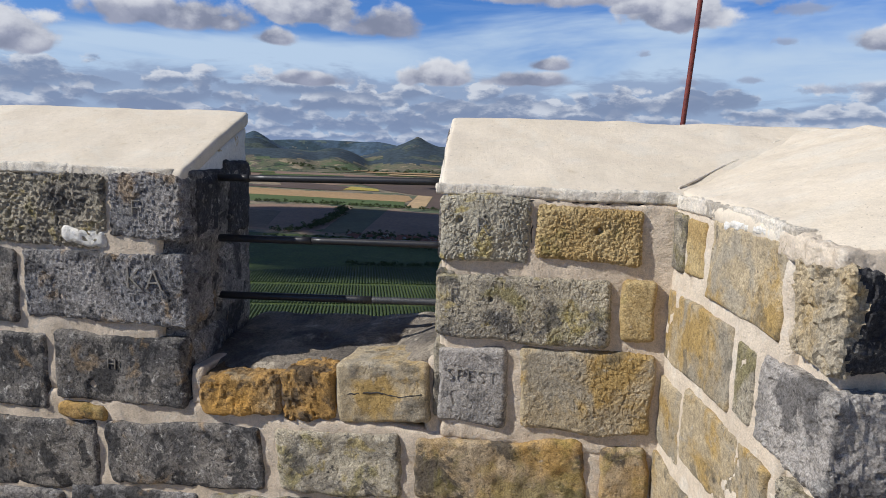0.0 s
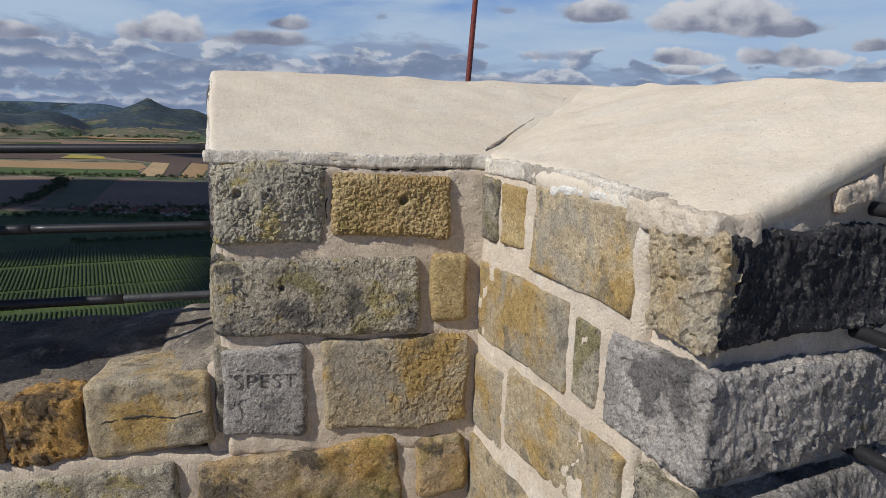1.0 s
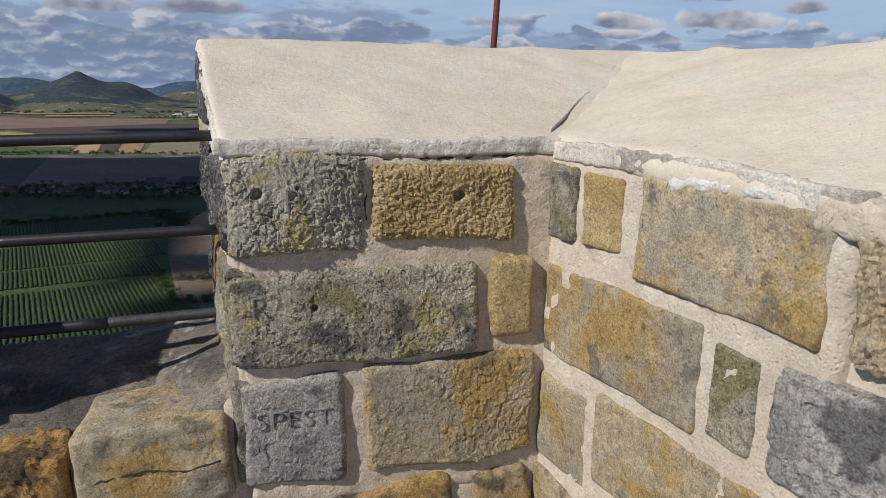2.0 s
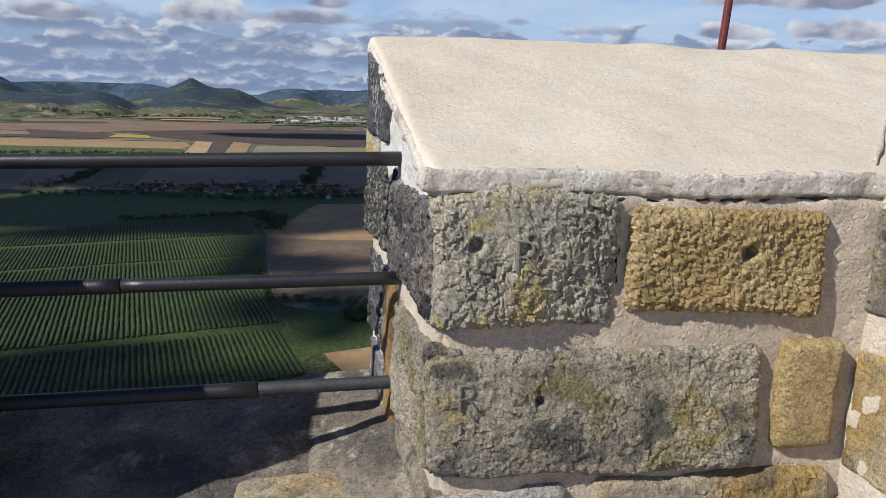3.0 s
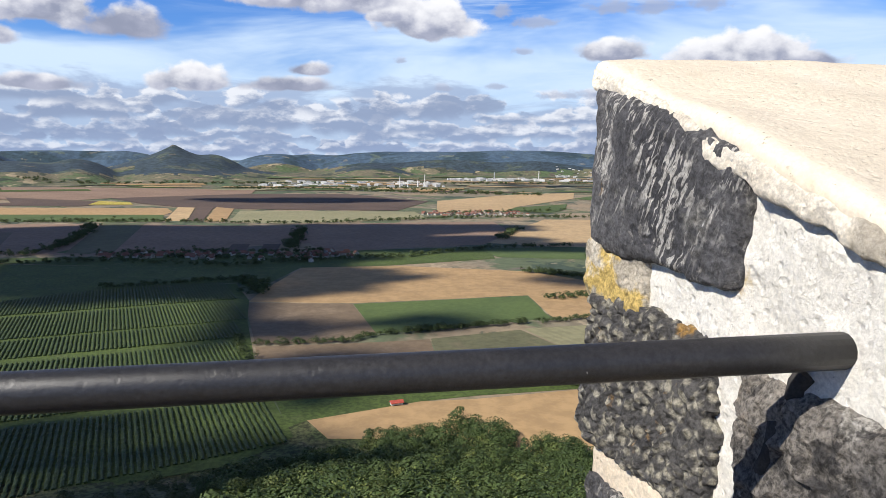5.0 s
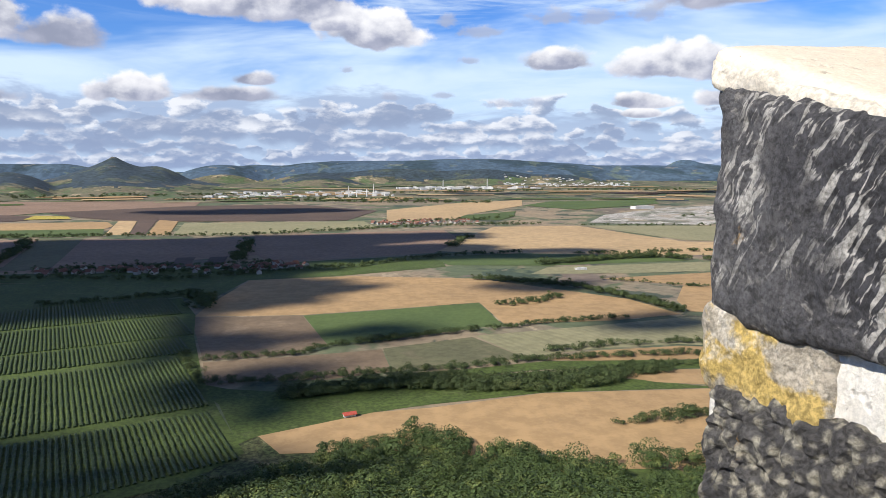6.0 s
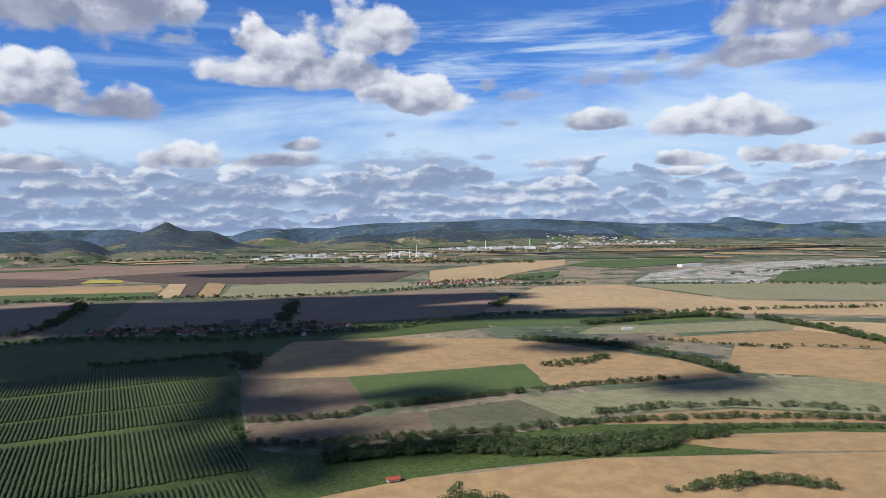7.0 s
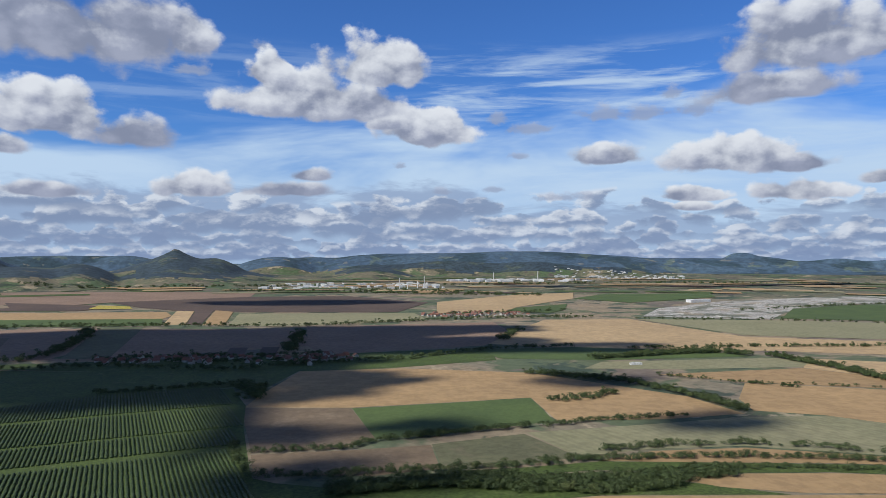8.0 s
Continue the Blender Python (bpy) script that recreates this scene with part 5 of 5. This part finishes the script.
RNG = np.random.default_rng(4)
FINE_CROWNS = [crown_arrays(RNG, 1.0, 1.0 + 0.25 * (k % 3), 300, 0.062) for k in range(6)]
WOOD_CROWNS = [crown_arrays(RNG, 1.0, 1.0 + 0.25 * (k % 3), 560, 0.046) for k in range(6)]
CROWNS = [crown_arrays(RNG, 1.0, 1.0 + 0.25 * (k % 3), 150, 0.100) for k in range(8)]


def planting(name, spots, label, category, mat="leaf", kind="stuff", crowns=None):
    """Many crowns as one mesh. spots: x, y, height, width."""
    spots = np.array(spots, float)
    z = height(spots[:, 0], spots[:, 1])
    verts = []
    for (x, y, tall, wide), ground_z in zip(spots, z):
        shapes = crowns or CROWNS
        c = shapes[RNG.integers(0, len(shapes))]
        turn = RNG.uniform(0, 2 * math.pi)
        co, si = math.cos(turn), math.sin(turn)
        q = np.stack([(co * c[:, 0] - si * c[:, 1]) * wide + x, (si * c[:, 0] + co * c[:, 1]) * wide + y, c[:, 2] * tall + ground_z], 1)
        verts.append(settle(q))
    v = np.concatenate(verts)
    me = bpy.data.meshes.new(name)
    me.vertices.add(len(v))
    me.vertices.foreach_set("co", v.astype(np.float32).ravel())
    me.loops.add(len(v))
    me.loops.foreach_set("vertex_index", np.arange(len(v), dtype=np.int32))
    me.polygons.add(len(v) // 3)
    me.polygons.foreach_set("loop_start", np.arange(0, len(v), 3, dtype=np.int32))
    me.update()
    return tagged(mesh_part(name, me, M[mat]), label, category, kind=kind)


def hedge(points, width=5.0, tall=(3.0, 7.0), gap=0.0, step=1.6, label="dark green hedgerow of bushes and small trees", name="hedgerow"):
    spots = []
    for a, b in zip(points, points[1:]):
        a, b = np.array(a, float), np.array(b, float)
        length = np.hypot(*(b - a))
        for k in range(max(1, int(length / step))):
            if RNG.random() < gap:
                continue
            q = a + (b - a) * (k + RNG.random()) * step / max(length, step) + RNG.normal(size=2) * width * 0.28
            h = RNG.uniform(*tall) * 0.72
            spots.append((q[0], q[1], h, h * RNG.uniform(0.9, 1.4)))
    if spots:
        planting(name, spots, label, "hedge", "thicket", crowns=FINE_CROWNS if np.hypot(*points[0]) < 620 else None)


hedge([(-67, 484), (-6, 486), (16, 505), (79, 518)], 6, (3, 7), 0.1)
hedge([(40, 512), (79, 520), (137, 533)], 7, (4, 8), 0.1)
hedge([(150, 533), (199, 548), (280, 553)], 6, (3, 7), 0.15)
hedge([(185, 628), (230, 640), (255, 655)], 14, (3, 9), 0.1, label="clump of bushes on a field corner")
hedge([(200, 786), (294, 713), (322, 640), (337, 563)], 9, (5, 10), 0.0)
hedge([(-62, 431), (-5, 426), (58, 430), (102, 432), (160, 440)], 8, (3, 8), 0.1)
hedge([(150, 440), (239, 436), (314, 423), (360, 404)], 7, (3, 7), 0.1)
hedge([(205, 414), (283, 407), (345, 390)], 5, (2, 6), 0.1)
hedge([(167, 459), (190, 462), (230, 467)], 7, (3, 8), 0.1)
hedge([(235, 464), (277, 464), (302, 456), (327, 448), (360, 428)], 5, (3, 8), 0.45)
hedge([(156, 316), (178, 319), (205, 321), (240, 306)], 6, (3, 9), 0.2)
hedge([(319, 890), (420, 918), (505, 934), (541, 895)], 12, (6, 12), 0.0)
hedge([(565, 890), (581, 774), (579, 660)], 10, (6, 11), 0.0)
hedge([(407, 990), (611, 982), (850, 965)], 8, (4, 9), 0.5)
hedge([(-420, 876), (-314, 893), (-140, 848), (-66, 885), (65, 915), (195, 1000), (329, 1016)], 10, (5, 10), 0.15, 4)
hedge([(-700, 1400), (-500, 1430), (-340, 1417), (-99, 1385), (105, 1468), (314, 1535), (538, 1531)], 12, (7, 13), 0.1, 6)
hedge([(-429, 937), (-412, 991), (-416, 1096), (-472, 1348)], 18, (7, 13), 0.0, 4)
hedge([(-89, 1004), (-90, 1246)], 22, (8, 14), 0.0, 4)
hedge([(-245, 711), (-177, 731), (-125, 752)], 6, (4, 8), 0.2)
hedge([(-118, 750), (-97, 714), (-92, 670)], 16, (6, 12), 0.0, 1.6, label="thicket at the edge of the vineyard")
hedge([(-84, 510), (-70, 455), (-62, 436)], 6, (3, 6), 0.3)
hedge([(237, 1115), (308, 1270)], 16, (8, 14), 0.0, 5)
hedge([(344, 752), (414, 696), (456, 661)], 5, (3, 7), 0.55)
hedge([(416, 700), (620, 622), (700, 565)], 5, (2, 5), 0.7)
hedge([(625, 1480), (910, 1418), (1239, 1258)], 10, (5, 10), 0.4, 6)
hedge([(190, 1640), (420, 1690), (560, 1790)], 25, (7, 13), 0.2, 6)
hedge([(-500, 2950), (-100, 2900), (300, 2600), (700, 2500)], 60, (10, 18), 0.2, 9, label="far belts of trees")
hedge([(0, 3050), (350, 2900), (550, 2550)], 120, (10, 18), 0.1, 8, label="far belts of trees")
hedge([(-1500, 3300), (-900, 3400), (-300, 3500)], 150, (12, 20), 0.1, 12, label="far belts of trees")
hedge([(1000, 1700), (1500, 1900), (1900, 1950)], 25, (6, 12), 0.4, 9, label="far belts of trees")
hedge([(500, 3600), (1500, 3900), (2800, 3600)], 160, (12, 20), 0.2, 14, label="far belts of trees")

# trees of the strip by the meadow
spots = []
for _ in range(520):
    u, v = RNG.random(2)
    x = -15 + 245 * u
    y = 398 - 4 * u + (v - 0.5) * (26 if 60 < x < 190 else 14) + 8 * math.sin(x / 30)
    h = RNG.uniform(3, 7)
    spots.append((x, y, h, h * RNG.uniform(0.9, 1.4)))
planting("copse", spots, "dense strip of green trees and scrub", "trees", "thicket", crowns=FINE_CROWNS)
# wood on the slope below the tower
spots = []
while len(spots) < 1900:
    az, far = RNG.uniform(-12, 44), RNG.uniform(90, 345)
    edge = float(np.interp(az, (-12, -7.5, -3.4, 0.8, 5, 10, 17, 20.6, 26.5, 31, 34, 44), (235, 266, 293, 301, 315, 330, 310, 298, 306, 318, 329, 345)))
    x, y = far * math.sin(radians(az)), far * math.cos(radians(az))
    bare = 26.5 < az < 32.5 and 272 < far < 299
    if far < edge and not bare and RNG.random() < 0.35 + far / 400:
        h = RNG.uniform(4, 9.5)
        spots.append((x, y, h, h * RNG.uniform(0.9, 1.3)))
planting("woodland", spots, "dense green deciduous wood on the castle hill", "trees", crowns=WOOD_CROWNS)
# scrub on the slope below the vineyard
spots = []
for _ in range(900):
    az, far = RNG.uniform(-48, -6), RNG.uniform(100, 288)
    h = RNG.uniform(1.0, 4.0)
    spots.append((far * math.sin(radians(az)), far * math.cos(radians(az)), h, h * RNG.uniform(1.0, 1.6)))
planting("scrub", spots, "low green scrub on the rocky slope", "bushes", "thicket", crowns=FINE_CROWNS)


# ---------------------------------------------------------------- vineyard
ROW_WAY = np.array((-0.306, 0.952))
ROW_SIDE = np.array((0.952, 0.306))
vineyard = tagged(empty("vineyard", tuple(settle((-120, 450, PLAIN))[0])), "vineyard of long parallel green rows below the hill", "vineyard")
field("field", "meadow", [(-420, 640), (-250, 700), (-120, 728), (-94, 640), (-84, 560), (-62, 440), (-45, 376), (-28, 318), (-50, 290), (-110, 270), (-330, 360)], "grass between the vineyard rows", 0.65)


def vine_row(side, lo, hi):
    """One trellised row: vertices and faces."""
    count = max(3, int((hi - lo) / 2.4))
    t = np.linspace(lo, hi, count + 1)
    mid = np.outer(t, ROW_WAY) + np.outer(np.full(count + 1, side), ROW_SIDE) + np.outer(RNG.normal(size=count + 1) * 0.08, ROW_SIDE)
    z = height(mid[:, 0], mid[:, 1]) + 0.35
    w = 0.78 * RNG.uniform(0.7, 1.25, count + 1)
    tall = 0.85 * RNG.uniform(0.7, 1.15, count + 1)
    rings = []
    for off, up in ((-0.8, 0.0), (-1.0, 0.7), (-0.35, 1.0), (0.35, 1.0), (1.0, 0.7), (0.8, 0.0)):
        jit = RNG.uniform(0.85, 1.15, count + 1)
        rings.append(np.column_stack([mid + ROW_SIDE * (off * w * jit)[:, None], z + up * tall * jit]))
    p = np.stack(rings, 1)
    i = np.arange((count + 1) * 6).reshape(count + 1, 6)
    faces = np.concatenate([np.stack([i[:-1, k], i[1:, k], i[1:, k + 1], i[:-1, k + 1]], -1) for k in range(5)])
    return settle(p.reshape(-1, 3)), [list(q) for q in faces] + [list(i[0]), list(i[-1][::-1])]


def vine_part(name, verts, faces, kind=""):
    ob = mesh_part(name, from_arrays(name, verts, faces), M["vine"])
    ob.parent = vineyard
    ob.matrix_parent_inverse = Matrix.Translation(vineyard.location).inverted()
    return tagged(ob, kind=kind)


def right_edge(t):
    """The vineyard's side limit at a place along the rows."""
    return float(np.interp(t, (270, 318, 376, 470, 620, 760), (62, 70, 72, 75, 97, 106)))


BLOCKS = [(292, 374), (384, 494), (506, 556), (561, 640), (648, 742)]
far_verts, far_faces, start = [], [], 0
for side in np.arange(-150, 108, 2.8):
    for n, (lo, hi) in enumerate(BLOCKS):
        top = hi - (0.35 * max(0, -side - 10) if n == 4 else 0)
        low = lo + (0.10 * max(0, side + 60) if n == 0 else 0)
        if side < right_edge((lo + hi) / 2) - 3 and top - low > 15:
            verts, faces = vine_row(float(side), low + RNG.uniform(0, 1.5), top)
            if n < 3:
                vine_part("vine_trellis", verts, faces)
            else:
                far_verts.append(verts)
                far_faces += [[v + start for v in f] for f in faces]
                start += len(verts)
vine_part("far_vines", np.concatenate(far_verts), far_faces, "stuff")


# ---------------------------------------------------------------- villages and works
def house_mesh(w, d, h, roof):
    wall, top = bmesh.new(), bmesh.new()
    c = [(-w / 2, -d / 2), (w / 2, -d / 2), (w / 2, d / 2), (-w / 2, d / 2)]
    lo, hi = [wall.verts.new((x, y, 0)) for x, y in c], [wall.verts.new((x, y, h)) for x, y in c]
    for k in range(4):
        wall.faces.new((lo[k], lo[(k + 1) % 4], hi[(k + 1) % 4], hi[k]))
    ends = [wall.verts.new((s * w / 2, 0, h + roof)) for s in (-1, 1)]
    wall.faces.new((hi[3], hi[0], ends[0]))
    wall.faces.new((hi[1], hi[2], ends[1]))
    e = 0.5
    for s in (-1, 1):
        a = [(-w / 2 - e, s * (d / 2 + e), h - 0.35), (w / 2 + e, s * (d / 2 + e), h - 0.35), (w / 2 + e, 0, h + roof + 0.15), (-w / 2 - e, 0, h + roof + 0.15)]
        low = [top.verts.new(q) for q in a]
        high = [top.verts.new((x, y, z + 0.25)) for x, y, z in a]
        top.faces.new(low)
        top.faces.new(high[::-1])
        for k in range(4):
            top.faces.new((low[k], low[(k + 1) % 4], high[(k + 1) % 4], high[k]))
    out = []
    for name, bm, mat in (("wall", wall, "wall"), ("roof", top, "tiles")):
        bmesh.ops.recalc_face_normals(bm, faces=bm.faces[:])
        me = bpy.data.meshes.new(name)
        bm.to_mesh(me)
        bm.free()
        me.materials.append(M[mat])
        out.append(me)
    return out


HOUSES = [house_mesh(11, 8, 3.6, 3.2), house_mesh(15, 8, 4.2, 3.4), house_mesh(9, 8, 5.0, 3.4)]


def house(x, y, turn, which, group):
    at = settle((x, y, float(height(x, y))))[0]
    scale = np.hypot(at[0] - EYE[0], at[1] - EYE[1]) / np.hypot(x, y)
    ob = tagged(empty("house", tuple(at)), "small rendered house with a red tiled gable roof", "house", group)
    ob.rotation_euler.z, ob.scale = turn, (0.75 * scale,) * 3
    for name, me in zip(("wall", "roof"), HOUSES[which]):
        new(name, me).parent = ob


def village(centre_line, spread, count, group):
    for _ in range(count):
        k = RNG.random() * (len(centre_line) - 1)
        a, b = np.array(centre_line[int(k)]), np.array(centre_line[int(k) + 1])
        q = a + (b - a) * (k % 1) + RNG.normal(size=2) * spread
        house(float(q[0]), float(q[1]), float(RNG.uniform(0, 3.14)), int(RNG.integers(0, 3)), group)


village([(-331, 935), (-233, 935), (-131, 925), (-50, 925), (-20, 940)], (18, 16), 80, "houses of the village in the cloud's shade")
village([(190, 1625), (276, 1640), (400, 1660)], (24, 40), 85, "houses of the sunlit village")
hedge([(-331, 925), (-233, 930), (-131, 915), (-30, 925)], 30, (5, 10), 0.1, 4, label="garden trees of the village")
hedge([(-331, 960), (-233, 965), (-131, 960), (-30, 975)], 14, (6, 11), 0.1, 4, label="garden trees of the village")


def works_hall(x, y, w, d, h, group, name="factory_hall", label="pale flat-roofed works hall"):
    at = settle((x, y, float(height(x, y))))[0]
    scale = np.hypot(at[0] - EYE[0], at[1] - EYE[1]) / np.hypot(x, y)
    bm = bmesh.new()
    bmesh.ops.create_cube(bm, size=1.0, matrix=Matrix.Translation((0, 0, h / 2)) @ Matrix.Diagonal((w, d, h, 1)))
    bmesh.ops.create_cube(bm, size=1.0, matrix=Matrix.Translation((0, 0, h + 0.4)) @ Matrix.Diagonal((w * 0.6, d * 0.5, 0.8, 1)))
    ob = part(name, bm, M["pale"])
    ob.location, ob.scale = tuple(at), (scale,) * 3
    ob.rotation_euler.z = float(RNG.uniform(-0.4, 0.4))
    return tagged(ob, label, "building", group)


def chimney(x, y, tall, wide):
    at = settle((x, y, float(height(x, y))))[0]
    scale = np.hypot(at[0] - EYE[0], at[1] - EYE[1]) / np.hypot(x, y)
    bm = bmesh.new()
    bmesh.ops.create_cone(bm, cap_ends=True, segments=12, radius1=wide, radius2=wide * 0.6, depth=tall, matrix=Matrix.Translation((0, 0, tall / 2)))
    ob = part("factory_chimney", bm, M["pale"])
    ob.location, ob.scale = tuple(at), (scale,) * 3
    return tagged(ob, "tall pale concrete works chimney", "chimney", "chimneys of the works")


for k in range(85):
    works_hall(RNG.uniform(-420, 430), RNG.uniform(3150, 3900), RNG.uniform(10, 42), RNG.uniform(10, 20), RNG.uniform(3, 11), "halls of the works")
for x, y, h in ((215, 3200, 50), (335, 3250, 58), (300, 3220, 34), (250, 3180, 30)):
    chimney(x, y, h, 2.6)
for k in range(70):
    works_hall(RNG.uniform(600, 1500), RNG.uniform(4150, 4600), RNG.uniform(14, 50), RNG.uniform(12, 24), RNG.uniform(5, 13), "halls of the far works")
for x, y, h in ((880, 4300, 55), (1180, 4350, 62)):
    chimney(x, y, h, 3.4)
for k in range(120):
    az, far = radians(RNG.uniform(16.5, 26.5)), RNG.uniform(5000, 6600)
    works_hall(far * math.sin(az), far * math.cos(az), RNG.uniform(12, 28), RNG.uniform(10, 14), RNG.uniform(4, 9), "blocks of the far town", "apartment_block", "pale distant apartment block")
works_hall(352, 834, 15, 5, 2.6, "halls of the quarry", "field_shelter", "long white shelter on a crop field")
works_hall(1080, 2070, 75, 25, 9, "halls of the quarry", label="white roofed hall beside the quarry")

# red barn in the meadow
at = settle((22.6, 355.6, PLAIN + 0.5))[0]
barn = tagged(empty("field_barn", tuple(at)), "small red boarded barn beside a stubble field", "barn")
barn.rotation_euler.z = 0.25
for name, me in zip(("wall", "roof"), house_mesh(6.4, 2.6, 1.4, 0.7)):
    me.materials[0] = M["pale"] if name == "wall" else M["signal"]
    new(name, me).parent = barn


# ---------------------------------------------------------------- clouds overhead, whose shade lies on the land
def cumulus(x, y, wide, deep, seed, high=2300.0):
    """A cumulus over the line from the sun to a place on the plain."""
    at = Vector(settle((x, y, PLAIN))[0]) + TO_SUN * (high / TO_SUN.z)
    rng = np.random.default_rng(seed)
    verts, faces, start = [], [], 0
    bm = bmesh.new()
    bmesh.ops.create_icosphere(bm, subdivisions=3, radius=1.0)
    ball = np.array([v.co for v in bm.verts])
    tris = np.array([[v.index for v in f.verts] for f in bm.faces])
    bm.free()
    for k in range(16):
        a, r = rng.uniform(0, 2 * math.pi), math.sqrt(rng.uniform(0, 0.62))
        size = rng.uniform(0.26, 0.46)
        q = ball * (1 + 0.5 * (fbm(ball * 1.6 + 10 * k, 3, seed) - 0.5))[:, None]
        q = q * (size * wide, size * deep, size * 0.30 * min(wide, deep)) + (r * math.cos(a) * wide, r * math.sin(a) * deep, 0)
        q[:, 2] = np.maximum(q[:, 2], -0.04 * min(wide, deep))
        verts.append(q)
        faces.append(tris + start)
        start += len(q)
    ob = mesh_part("cloud", from_arrays("cloud", np.concatenate(verts), np.concatenate(faces), True), M["cloud"])
    ob.location = at
    return tagged(ob, "white flat-based cumulus cloud high overhead", "cloud", "clouds overhead")


for n, (x, y, w, d) in enumerate([(-420, 1080, 420, 290), (-40, 1130, 330, 170), (330, 1010, 190, 60), (-10, 765, 120, 55), (260, 730, 70, 50), (55, 540, 60, 32),
                                  (290, 545, 65, 40), (-20, 700, 70, 30), (25, 405, 75, 20), (-120, 320, 120, 42), (-92, 560, 34, 110), (-42, 530, 40, 36), (-10, 452, 45, 16), (-230, 680, 190, 55),
                                  (-260, 820, 240, 120), (-330, 440, 70, 40), (-40, 415, 50, 60), (-60, 905, 130, 60), (-75, 225, 110, 60), (-10, 262, 60, 30), (-330, 1250, 430, 120), (80, 1310, 260, 110), (-150, 2150, 330, 130), (-560, 960, 200, 160), (900, 3400, 260, 60), (2100, 3400, 500, 60)]):
    cumulus(x, y, w, d, 60 + n)
